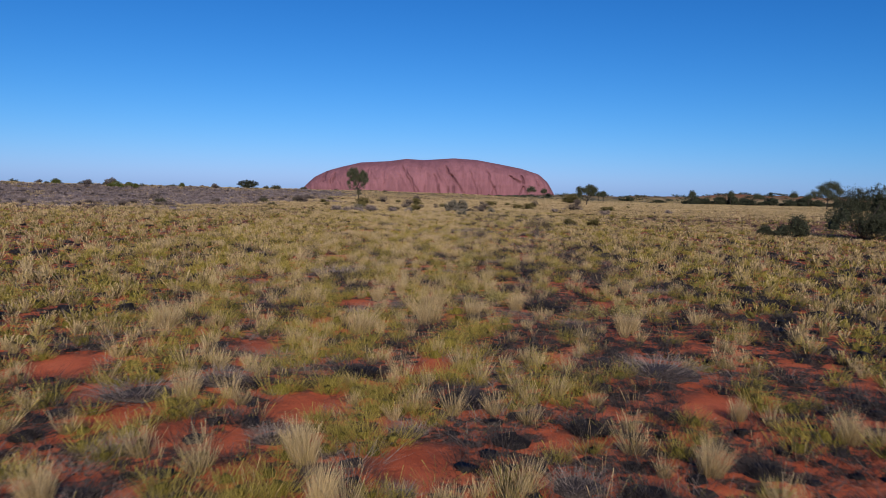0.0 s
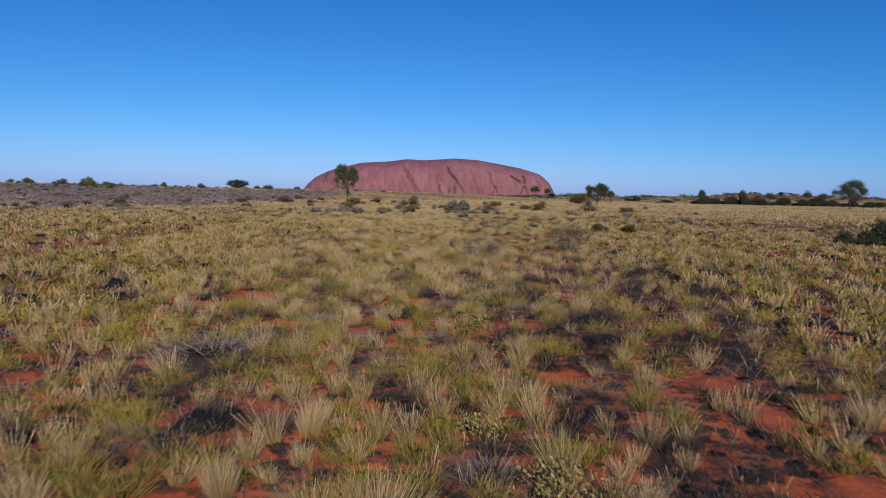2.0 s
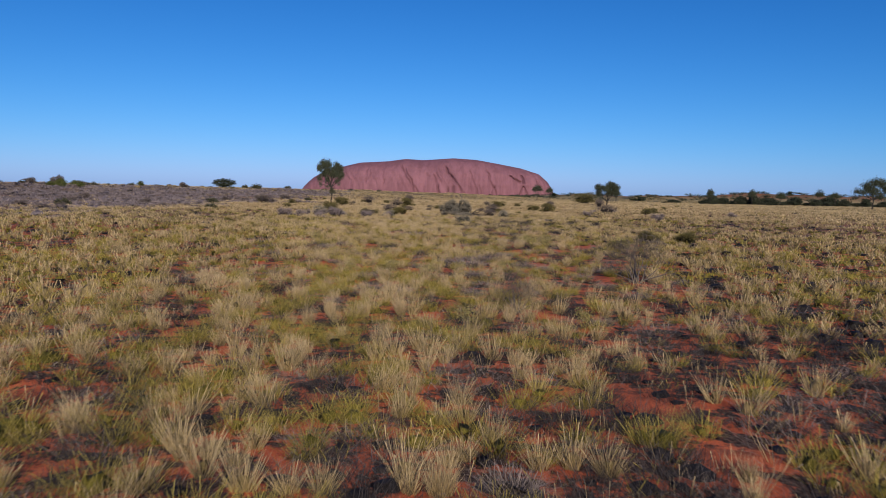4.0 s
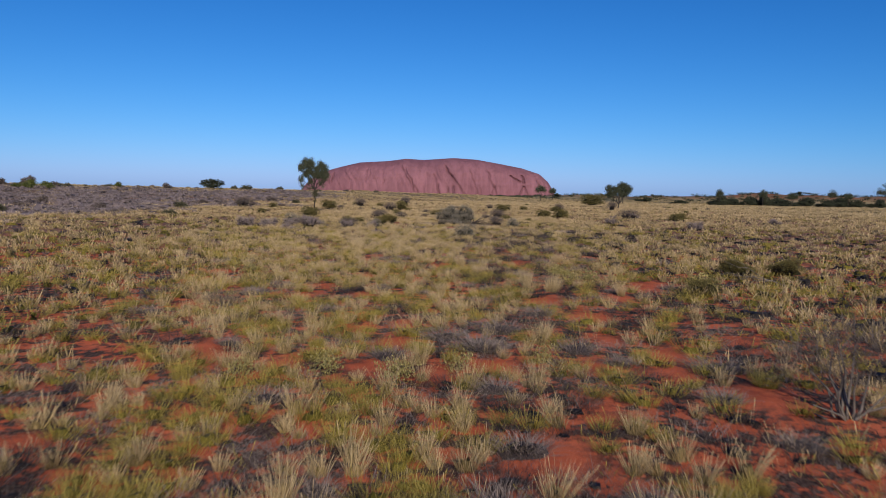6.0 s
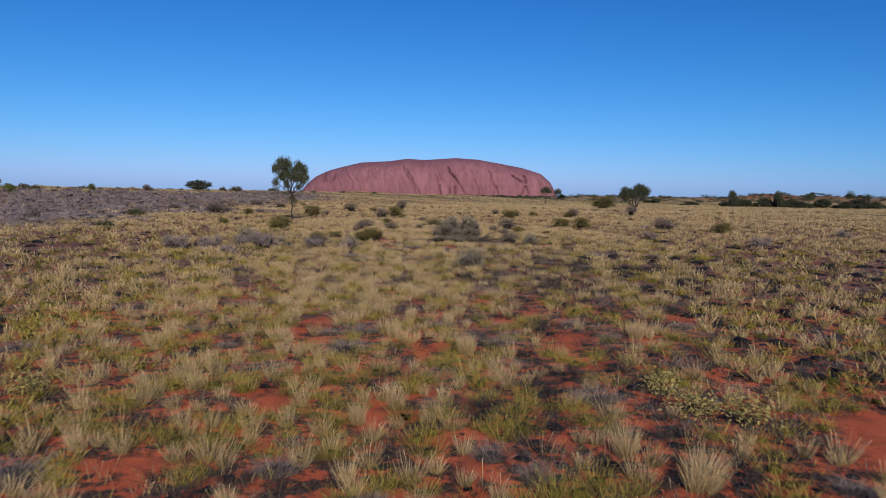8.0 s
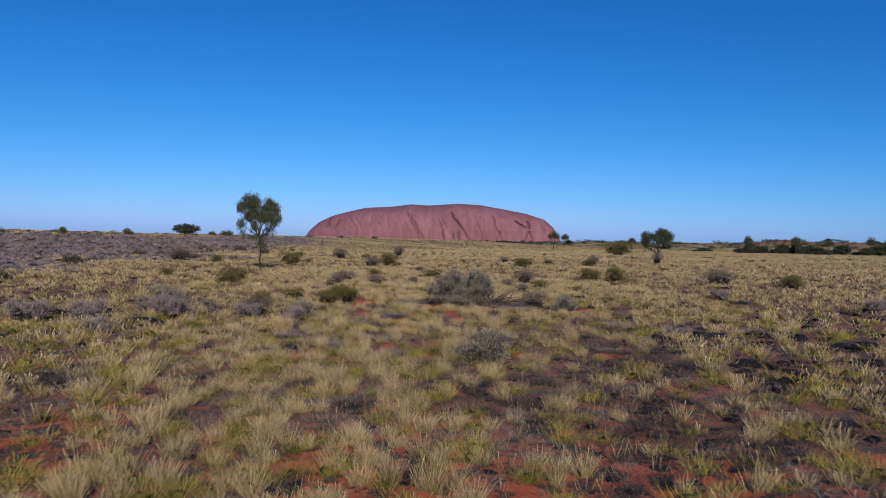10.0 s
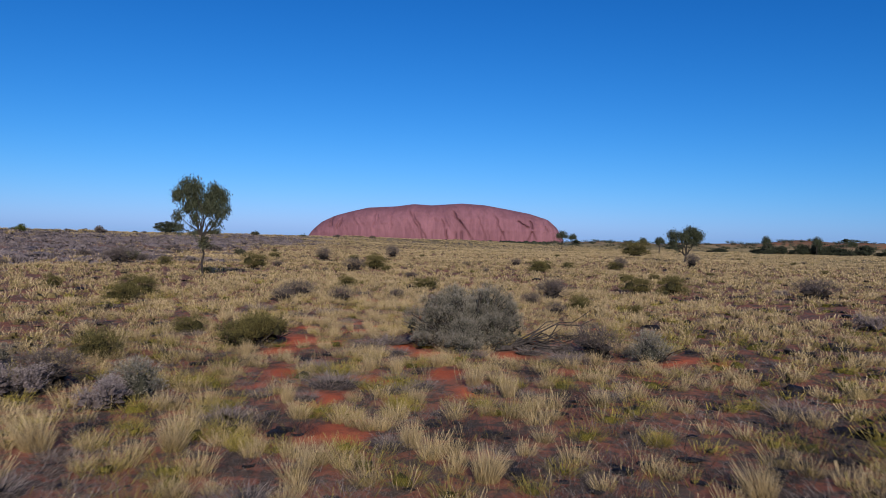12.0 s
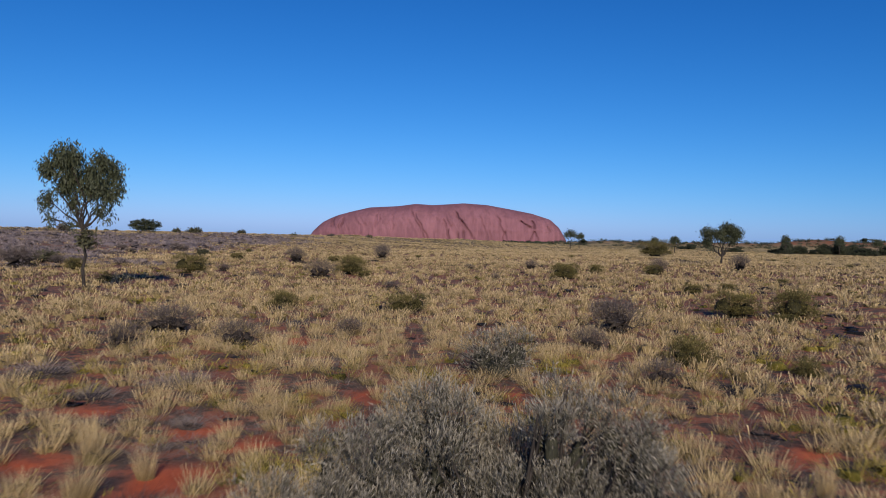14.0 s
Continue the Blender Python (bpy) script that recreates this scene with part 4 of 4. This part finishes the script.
# the tree beyond, to the other side
make_tree("bloodwood_tree", (29.8, 151.5), (0.1, 0, 0.8),
          [(-1.5, 0, 3.3, 0.7, 0.7), (-1.45, 0.1, 2.35, 0.55, 0.75), (-0.35, -0.1, 3.2, 0.75, 0.7), (0.7, 0, 3.75, 0.95, 0.65), (1.55, 0.1, 3.25, 0.8, 0.75), (1.2, 0, 2.6, 0.6, 0.55), (-0.9, 0.1, 1.6, 0.4, 0.45), (0.35, 0.1, 2.75, 0.6, 0.45)],
          0.12, 11000, 0.18, GUM, DARKBARK, "spreading gum tree with a forked trunk in dry grass", 4, clump=0.2, twigs=2)
for k, (x, y, h, w) in enumerate(((31.7, 264, 5.6, 4.2), (44, 320, 5.2, 3.3), (98, 286, 6.0, 3.0), (112, 283, 6.0, 3.4), (121, 280, 5.2, 4.0), (140, 290, 6.4, 4.0), (147, 292, 5.8, 3.6), (55.4, 252, 4.4, 2.6), (65, 305, 4.6, 2.8))):
    make_tree("desert_tree", (x, y), (0, 0, h * 0.3), [(0, 0, h * 0.76, w * 0.40, h * 0.23), (-w * 0.22, 0, h * 0.66, w * 0.30, h * 0.17), (w * 0.25, 0, h * 0.68, w * 0.28, h * 0.18)],
              0.12, 3000, 0.24, GUM, DARKBARK, "small dark green tree on the grassy plain", 20 + k, clump=0.2, group="scattered trees", twigs=1)

make_tree("desert_tree", (100, 189), (0.2, 0, 2.2), [(-3.7, 0, 4.4, 0.95, 0.9), (-1.3, 0, 5.4, 1.5, 1.5), (0.6, 0.2, 6.3, 1.5, 1.2), (2.2, 0, 6.0, 1.4, 1.3), (3.1, 0, 4.6, 1.2, 1.3), (0.2, 0, 4.3, 1.7, 1.1), (-2.2, 0.2, 4.0, 1.0, 0.7), (2.0, 0, 3.2, 1.2, 0.9)],
          0.16, 8500, 0.28, GUM, DARKBARK, "broad dark green tree with a clumped crown on the grassy plain", 41, clump=0.3, group="scattered trees", twigs=2)

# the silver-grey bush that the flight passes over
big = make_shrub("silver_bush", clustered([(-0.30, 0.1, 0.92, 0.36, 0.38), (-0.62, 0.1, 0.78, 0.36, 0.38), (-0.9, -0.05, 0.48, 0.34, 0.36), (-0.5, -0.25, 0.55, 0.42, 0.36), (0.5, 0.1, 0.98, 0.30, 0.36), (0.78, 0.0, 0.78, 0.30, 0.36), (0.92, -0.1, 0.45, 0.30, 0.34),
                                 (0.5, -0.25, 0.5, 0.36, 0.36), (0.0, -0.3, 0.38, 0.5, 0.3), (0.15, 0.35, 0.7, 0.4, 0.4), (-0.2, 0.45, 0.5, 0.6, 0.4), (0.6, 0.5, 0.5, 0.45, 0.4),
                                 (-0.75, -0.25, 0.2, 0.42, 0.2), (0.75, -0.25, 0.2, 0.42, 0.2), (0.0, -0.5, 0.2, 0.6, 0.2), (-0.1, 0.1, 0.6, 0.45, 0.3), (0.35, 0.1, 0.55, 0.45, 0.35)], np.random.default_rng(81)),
                 26000, 0.105, SILVER, DARKBARK, "large rounded silver-grey bush on red sand", 8, blade=0.0036, leaves=6, shade_core=0.36)
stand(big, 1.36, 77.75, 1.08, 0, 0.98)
silver = make_shrub("silver_bush", [(-0.2, 0, 0.3, 0.35, 0.28), (0.22, 0.05, 0.33, 0.32, 0.3), (0, -0.1, 0.22, 0.4, 0.2), (0, 0, 0.12, 0.5, 0.12)], 1000, 0.14, SILVER, DARKBARK, "small rounded silver-grey bush among dry grass", 9, blade=0.007, leaves=6)
stand(silver, 1.9, 85.2, 1.15)
olive = make_shrub("olive_shrub", [(-0.32, 0, 0.34, 0.4, 0.3), (0.28, 0.1, 0.4, 0.4, 0.32), (0, -0.2, 0.3, 0.45, 0.28), (0, 0.05, 0.14, 0.65, 0.14)], 1700, 0.12, OLIVE, DARKBARK, "low dark olive-brown shrub among dry grass", 10, blade=0.009, leaves=6)
stand(olive, -5.2, 79.0, 0.6)
dense = make_shrub("olive_shrub", clustered([(-0.4, 0, 0.34, 0.36, 0.3), (0.0, 0.05, 0.42, 0.42, 0.34), (0.4, 0.0, 0.36, 0.36, 0.32), (-0.1, -0.25, 0.25, 0.5, 0.24), (0.2, 0.3, 0.3, 0.5, 0.28)], np.random.default_rng(83)), 4200, 0.12, OLIVE, DARKBARK, "dense rounded olive-green shrub on red sand", 25, blade=0.006, leaves=6)
stand(dense, -3.2, 77.4, 0.98)
another(dense, 8.76, 50.1, 0.68, 120, 1.1)
another(dense, 10.62, 51.0, 0.74, 250, 1.0)
twiggy = make_shrub("twiggy_shrub", [(-0.25, 0, 0.28, 0.4, 0.28), (0.25, 0.0, 0.3, 0.38, 0.3), (0, 0.1, 0.36, 0.36, 0.3)], 600, 0.22, TWIG, DARKBARK, "bare mauve-grey twiggy shrub among dry grass", 11, blade=0.007, leaves=6)
stand(twiggy, -2.8, 87.0, 0.72)


haze = make_shrub("twiggy_shrub", [(0, 0, 0.55, 0.55, 0.45), (0.3, 0.1, 0.45, 0.45, 0.4), (-0.35, 0, 0.4, 0.4, 0.35)], 650, 0.3, TWIG, BARK, "tall airy mauve-grey twiggy shrub", 12, blade=0.003, shade_core=0)
stand(haze, 4.9, 37.6)
another(haze, 1.65, 33.0, 0.55, 40)
another(haze, -3.6, 43.6, 0.6, 130, 0.6)
big_dark = make_shrub("acacia_thicket", [(-2.3, 0, 1.2, 0.8, 1.0), (-1.6, 0, 1.9, 0.9, 1.4), (-0.6, 0.3, 2.4, 1.1, 1.1), (0.8, 0, 2.5, 1.3, 1.1), (2.2, 0.2, 2.2, 1.2, 1.2), (0.3, -0.6, 1.2, 1.8, 1.0), (2.6, -0.3, 1.1, 1.3, 0.9)], 30000, 0.10, DARKLEAF, DARKBARK,
                      "large dense dark green acacia thicket in dry grass", 13, leafy=True)
stand(big_dark, 30.4, 52.0, 1.0, 0, 1.16)
for k in range(5):
    r = np.random.default_rng(60 + k)
    part("dead_branch", limb_mesh("dead_branch", [(crooked((-0.6 + 0.5 * k, -0.9, 1.0), (0.2 + 0.5 * k, -1.5, 2.5 + 0.25 * (k % 3)), r, 0.2, 6), np.linspace(0.045, 0.012, 6))]), DEADWOOD, big_dark, "bare pale dead branch")
low_dark = make_shrub("acacia_shrub", [(-0.45, 0, 0.5, 0.6, 0.45), (0.4, 0, 0.85, 0.6, 0.75), (0.7, 0.1, 0.5, 0.6, 0.45)], 5000, 0.12, DARKLEAF, DARKBARK, "dense dark green acacia shrub in dry grass", 14, leafy=True)
stand(low_dark, 24.8, 51.4, 1.1)
another(low_dark, 23.0, 50.8, 0.75, 160, 0.7)
another(low_dark, 37.5, 60.0, 1.9, 200, 0.9)
another(low_dark, 41.0, 57.0, 1.7, 80, 1.0)
umbrella = make_shrub("umbrella_shrub", [(-1.5, 0, 1.05, 0.9, 0.5), (-0.8, 0.2, 1.35, 1.0, 0.5), (0, 0, 1.5, 1.1, 0.5), (0.8, 0, 1.4, 1.0, 0.5), (1.6, 0.1, 1.05, 0.9, 0.5), (0, 0, 0.6, 1.9, 0.6)], 3600, 0.21, DARKLEAF, DARKBARK, "broad dark green umbrella-shaped shrub on the dune", 15, leafy=True)
stand(umbrella, -56.0, 206.0, 1.38, 0, 0.86)
for k, (x, y, w, f) in enumerate(((97, 290, 1.3, 0.9), (101, 286, 1.5, 1.0), (105, 289, 1.4, 1.1), (109, 286, 1.6, 1.0), (114, 290, 1.5, 1.1), (118, 287, 1.6, 1.0), (123, 290, 1.5, 1.1), (127, 288, 1.3, 0.9), (133, 294, 1.4, 0.9), (138, 292, 1.5, 0.9),
                                (143, 296, 1.5, 1.0), (149, 294, 1.6, 0.9), (155, 297, 1.5, 1.0), (161, 296, 1.6, 0.9), (168, 299, 1.6, 1.0), (90, 310, 1.2, 0.8), (83, 320, 1.2, 0.8), (176, 300, 1.5, 1.0))):
    w, f, y = w * (0.69 + 0.35 * ((k * 5) % 7) / 6), f * (0.85 + 0.55 * ((k * 3) % 5) / 4), y + 3.0 * ((k * 4) % 5) - 6
    tagged(another(umbrella, x, y, w, 61 * k, f), "dark green mulga shrub in a belt along the plain", group="mulga belt")
    tagged(another(umbrella, x - 2.2, y + 2, w * 0.8, 61 * k + 70, f * 0.6), "dark green mulga shrub in a belt along the plain", group="mulga belt")
    tagged(another(umbrella, x + 2.4, y + 4, w * 0.9, 61 * k + 140, f * (0.75 + 0.3 * (k % 3) / 2)), "dark green mulga shrub in a belt along the plain", group="mulga belt")

# fallen dead branches
def make_fallen(x, y, turn, count, thick, wood, label, seed):
    """A branch that lies on the sand, its bare twigs fanning out and up from the broken end."""
    ob = new("fallen_branch", None)
    r = np.random.default_rng(seed)
    part("stump", limb_mesh("stump", [(crooked((-0.12, 0, 0.0), (0.35, 0.05, 0.1), r, 0.1, 4), (thick * 1.3, thick * 1.9, thick * 1.7, thick))], 7), wood, ob)
    for _ in range(count):
        a, n = r.uniform(-0.05, 0.7), r.uniform(0.6, 2.0)
        tip = (0.25 + n * math.cos(a) * 0.95, r.uniform(-0.45, 0.5) * n * 0.6, max(0.03, 0.1 + n * math.sin(a) * 0.75))
        part("twig", limb_mesh("twig", [(crooked((0.2, 0.02, 0.08), tip, r, 0.16, 6), np.linspace(thick * 0.75, thick * 0.18, 6))], 5), wood, ob)
    ob.matrix_basis = pose(x, y, float(land(x, y)) + 0.03, 0, 0, turn)
    return tagged(ob, label, "dead wood")


make_fallen(2.1, 77.2, 0, 22, 0.032, DEADWOOD, "fallen dark dead branch with bare forked twigs on red sand", 77)
make_fallen(9.4, 48.8, 165, 7, 0.013, BARK, "fallen pale grey dead branch with thin twigs in dry grass", 78)

# shrubs, by stretch: place and breadth in metres
SILVER_AT = ((1.6, 65.3, 1.05), (5.0, 76.4, 0.95), (-9.0, 75.8, 1.15), (-7.1, 74.7, 0.6), (-3.5, 72.2, 0.9))
OLIVE_AT = ((-0.1, 93.9, 1.0), (-4.4, 112.9, 1.7), (-12.2, 110.2, 1.55), (-18.6, 111.1, 1.0), (-15.3, 128.3, 1.0), (5.4, 86.7, 0.85), (9.6, 95.4, 1.2), (11.0, 94.6, 1.25),
            (10.0, 93.0, 0.6), (7.1, 85.8, 0.5), (7.0, 112.1, 1.3), (10.7, 122.2, 0.9), (15.1, 124.4, 1.3), (33.0, 188.0, 4.5), (-5.5, 75.1, 0.85),
            (-10.0, 87.2, 1.2), (21.9, 95.0, 1.2), (7.8, 116.1, 1.35), (-9.8, 85.4, 1.0), (-14.6, 90.0, 0.7), (20.5, 92.1, 1.15), (6.7, 46.9, 0.7))
TWIGGY_AT = ((-1.2, 101.8, 0.65), (-1.0, 89.1, 0.6), (6.5, 123.6, 0.9), (-4.7, 86.4, 0.65), (15.6, 124.7, 1.35), (16.7, 93.1, 1.6), (-22.4, 112.5, 1.85), (-10.8, 128.3, 1.6), (-5.4, 109.0, 1.2),
             (-5.3, 138.4, 1.7), (-4.6, 88.3, 1.1), (5.1, 90.9, 1.3), (3.9, 87.9, 0.65), (4.3, 84.5, 0.55), (24.4, 132.6, 1.6), (-5.1, 72.8, 1.0), (-7.5, 72.7, 1.0), (4.0, 76.7, 0.95))
MAUVE_AT = ((15.5, 93.8, 0.8), (17.8, 95.6, 1.2), (12.6, 82.0, 1.0), (-10.4, 69.9, 1.3), (-10.0, 72.2, 0.6), (-8.8, 74.2, 1.2), (-7.8, 68.3, 0.9), (-7.2, 71.7, 1.35),
            (-5.1, 72.1, 0.95), (-3.5, 71.4, 0.8), (17.5, 78.6, 1.4), (27.7, 89.3, 1.25))
for k, (x, y, w) in enumerate(SILVER_AT):
    another(silver, x, y, w / 1.05, 77 * k)
for k, (x, y, w) in enumerate(OLIVE_AT):
    another(olive, x, y, w / 1.15, 83 * k, 0.9 + 0.06 * (k % 4))
for k, (x, y, w) in enumerate(TWIGGY_AT):
    another(twiggy, x, y, w / 1.05, 71 * k, 0.85 + 0.08 * (k % 5))
mauve_bush = make_shrub("mauve_shrub", clustered([(-0.3, 0, 0.3, 0.34, 0.28), (0.25, 0.05, 0.34, 0.36, 0.3), (0, -0.15, 0.2, 0.5, 0.2)], np.random.default_rng(82)), 800, 0.15, MAUVE, DARKBARK, "low rounded mauve-grey shrub among dry grass", 24, blade=0.008, leaves=6)
stand(mauve_bush, -9.4, 71.2, 0.9)
for k, (x, y, w) in enumerate(MAUVE_AT):
    another(mauve_bush, x, y, w / 1.3, 71 * k, 0.8 + 0.08 * (k % 5))

spots = np.random.default_rng(29)
for k in range(26):
    y = spots.uniform(92, 175)
    x = spots.uniform(-0.22, 0.42) * (y - 40)
    another(olive if k % 3 else twiggy, x, y, spots.uniform(0.45, 0.85), 53 * k, spots.uniform(0.7, 1.0))

edge = np.random.default_rng(30)
spots_left = 34
while spots_left:
    x, y = edge.uniform(-48, -12), edge.uniform(62, 150)
    if 0.15 < float(scrub_zone(x, y)) < 0.8:
        another(twiggy if spots_left % 4 else mauve_bush, x, y, edge.uniform(0.55, 1.0), 41 * spots_left, edge.uniform(0.6, 0.85))
        spots_left -= 1

# shrubs along the dune's crest
dune_leafy = make_shrub("dune_shrub", [(-0.3, 0, 0.42, 0.38, 0.36), (0.22, 0.1, 0.5, 0.42, 0.42), (0.05, -0.15, 0.3, 0.55, 0.3), (0.4, 0, 0.25, 0.3, 0.25), (-0.45, 0.1, 0.2, 0.28, 0.2)], 1000, 0.18, DUNELEAF, DARKBARK, "dense dark olive shrub on the dune crest", 16, leafy=True)
stand(dune_leafy, -52, 211, 1.2)
dune_grey = make_shrub("dune_shrub", [(-0.28, 0, 0.4, 0.4, 0.38), (0.22, 0.1, 0.5, 0.42, 0.42), (0.0, -0.15, 0.26, 0.6, 0.26)], 1200, 0.15, TWIG, DARKBARK, "mauve-grey leafless shrub on the dune crest", 17, leafy=True)
stand(dune_grey, -72.5, 157, 1.7)
dune_green = make_shrub("dune_shrub", [(-0.2, 0, 0.42, 0.42, 0.4), (0.22, 0.05, 0.45, 0.4, 0.42), (0, 0, 0.25, 0.55, 0.25)], 1400, 0.15, GREENLEAF, DARKBARK, "bright green rounded shrub on the dune slope", 18, leafy=True)
stand(dune_green, -67.5, 149, 1.6)
for k, (x, y, w) in enumerate(((-64, 147, 1.3), (-61, 143, 1.1), (-80, 149, 1.4), (-58, 160, 1.2))):
    another(dune_green, x, y, w, 90 * k)
for k, (x, y, w) in enumerate(((-66, 157, 3.0), (-77, 156, 2.6), (-83, 155, 2.2), (-94, 158, 2.2), (-71, 163, 2.6), (-62, 165, 2.0), (-50, 215, 3.0), (-57, 180, 2.2), (-74, 159, 1.8), (-69, 161, 1.6), (-88, 157, 1.7), (-44, 226, 2.0), (-60, 172, 1.6), (-63, 140, 2.4), (-65, 141, 1.8), (-36, 240, 2.4), (-30, 255, 2.0), (-22, 270, 2.2))):
    another(dune_green if y < 145 else dune_grey if k % 3 == 1 else dune_leafy, x, y, w / 1.35, 67 * k, 0.52 + 0.08 * (k % 4))
for k, (x, y, w) in enumerate(((-33, 84, 1.4), (-29, 92, 1.3), (-25, 100, 1.5), (-38, 96, 1.2), (-24, 118, 1.6), (-31, 124, 1.3), (-20, 84, 1.1), (-44, 110, 1.5), (-22, 140, 1.5), (-28, 150, 1.8))):
    another(dune_grey if k % 2 else dune_leafy, x, y, w / 1.3, 59 * k, 0.7)
side = np.random.default_rng(19)
for k in range(26):
    y = side.uniform(150, 260)
    d = side.uniform(-6, 7)
    x = (d + (y - 155) * 0.447) / 0.894 - 80
    another((dune_leafy, dune_grey, dune_leafy)[k % 3], x, y, side.uniform(0.4, 0.9), 37 * k, side.uniform(0.5, 0.8))


def build_far_scrub():
    """Low scrub and small trees far out on the plain, towards the mountain's foot."""
    r = np.random.default_rng(91)
    pieces = []
    for count, near, far, lo, hi in ((420, 330, 800, 1.0, 2.6), (700, 800, 2200, 1.6, 4.2), (900, 2300, 4050, 3.0, 8.0)):
        y = r.uniform(near, far, count)
        x = r.uniform(-0.75, 0.75, count) * (y + 60)
        ok = (waves(x, y * 0.5, far * 0.05, 92) + r.normal(0, 0.3, count) > 0.1) & ((x > -0.03 * y) | (y > 900))
        x, y = x[ok], y[ok]
        h = r.uniform(lo, hi, len(x)) * r.uniform(0.6, 1.0, len(x))
        w = h * r.uniform(0.8, 2.2, len(x))
        c = np.stack([x, y, land(x, y) - 0.1], -1)
        t = r.random(len(x))
        pieces.append(mounds(c, h, w, t, r, rings=(0.0, 0.45, 0.8), sides=8))
        pieces.append(tufts(c, h * 1.15, w * 0.8, t, 26, (0.0, 1.2), float(hi) * 0.08, 0.1, False, r=r))
    count = 620
    y = r.uniform(332, 372, count)
    x = r.uniform(25, 330, count)
    c = np.stack([x, y, land(x, y) - 0.1], -1)
    h = r.uniform(0.5, 1.2, count)
    pieces.append(tufts(c, h, h * r.uniform(0.8, 1.8, count), r.random(count), 34, (0.0, 1.3), 0.13, 0.1, False, r=r, plume=0.5))
    me = plant_mesh("far_scrub", pieces)
    me.materials.append(DARKLEAF)
    tagged(new("far_scrub", me), "distant dark green scrub and low trees on the plain", "scrub", kind="stuff")


build_far_scrub()

# ---- single plants along the flight ----
def make_clump(name, label, category, group, mat, high, wide, lean, bend, count, blade, seed, stalks=0, heart=0.0):
    r = np.random.default_rng(seed)
    at, one = np.zeros((1, 3)), np.ones(1)
    pieces = [tufts(at, one * high, one * wide, one * r.uniform(0.3, 0.8), count, lean, blade, bend, True, r=r)]
    if heart:
        # heart at a low tint: the shade inside the clump, put into its colour
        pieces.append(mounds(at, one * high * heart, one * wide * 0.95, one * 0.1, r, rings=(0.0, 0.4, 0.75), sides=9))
    if stalks:
        pieces.append(tufts(at, one * high * 1.5, one * wide * 0.6, one * 0.9, stalks, (0.0, 0.55), blade * 0.6, 0.35, True, r=r))
    me = plant_mesh(name, pieces)
    me.materials.append(mat)
    return tagged(new(name, me), label, category, group)


def plant_out(makers, places, base):
    """Sets one of the given clumps at every place, grown to its radius."""
    used = [False] * len(makers)
    for k, (x, y, pr) in enumerate(places):
        j = k % len(makers)
        s = pr / base * (0.95 + 0.15 * ((k * 7) % 5) / 4)
        if used[j]:
            another(makers[j], x, y, s, 47 * k, min(1.0 / s * 0.5 + 0.5, 1.5))
        else:
            stand(makers[j], x, y, s, 47 * k, min(1.0 / s * 0.5 + 0.5, 1.5))
            used[j] = True


plant_out([make_clump("grass_tussock", "pale straw-coloured dry grass tussock on red sand", "grass", "straw tussocks", STRAW, 0.50, 0.16, (0.0, 0.6), 0.12, 520, 0.0017, 200 + k, 14 + 6 * k) for k in range(3)], STRAW_AT, 0.27)
plant_out([make_clump("spinifex_hummock", "rounded yellow-green spinifex hummock on red sand", "grass", "green hummocks", SPINIFEX, 0.30, 0.24, (0.0, 1.2), 0.08, 700, 0.0022, 210 + k) for k in range(2)], GREEN_AT, 0.32)
burnt_clumps = [make_clump("dead_hummock", "rounded charcoal-black dead spinifex hummock on red sand", "dead grass", "dead hummocks", CHARRED, 0.24, 0.36, (0.1, 1.3), 0.2, 700, 0.0022, 220 + k, heart=0.5) for k in range(2)]
ashen_clumps = [make_clump("dead_hummock", "flattened mat of ash-grey dead spinifex twigs", "dead grass", "dead hummocks", ASHEN, 0.20, 0.38, (0.3, 1.5), 0.2, 650, 0.0024, 225 + k, heart=0.3) for k in range(3)]
plant_out(burnt_clumps, [p for k, p in enumerate(DEAD_AT) if p[1] < 30 and k % 2], 0.33)
plant_out(ashen_clumps, [p for k, p in enumerate(DEAD_AT) if p[1] >= 30 or k % 2 == 0], 0.33)
herbs = [make_shrub("leafy_herb", [(-0.1, 0, 0.16, 0.15, 0.12), (0.1, 0.05, 0.18, 0.15, 0.13), (0, -0.08, 0.1, 0.2, 0.09)], 700, 0.04, HERB, DARKBARK, "small grey-green leafy herb with pale leaf edges", 230 + k, leafy=True, category="herb", shade_core=0) for k in range(2)]
plant_out(herbs, HERB_AT, 0.22)
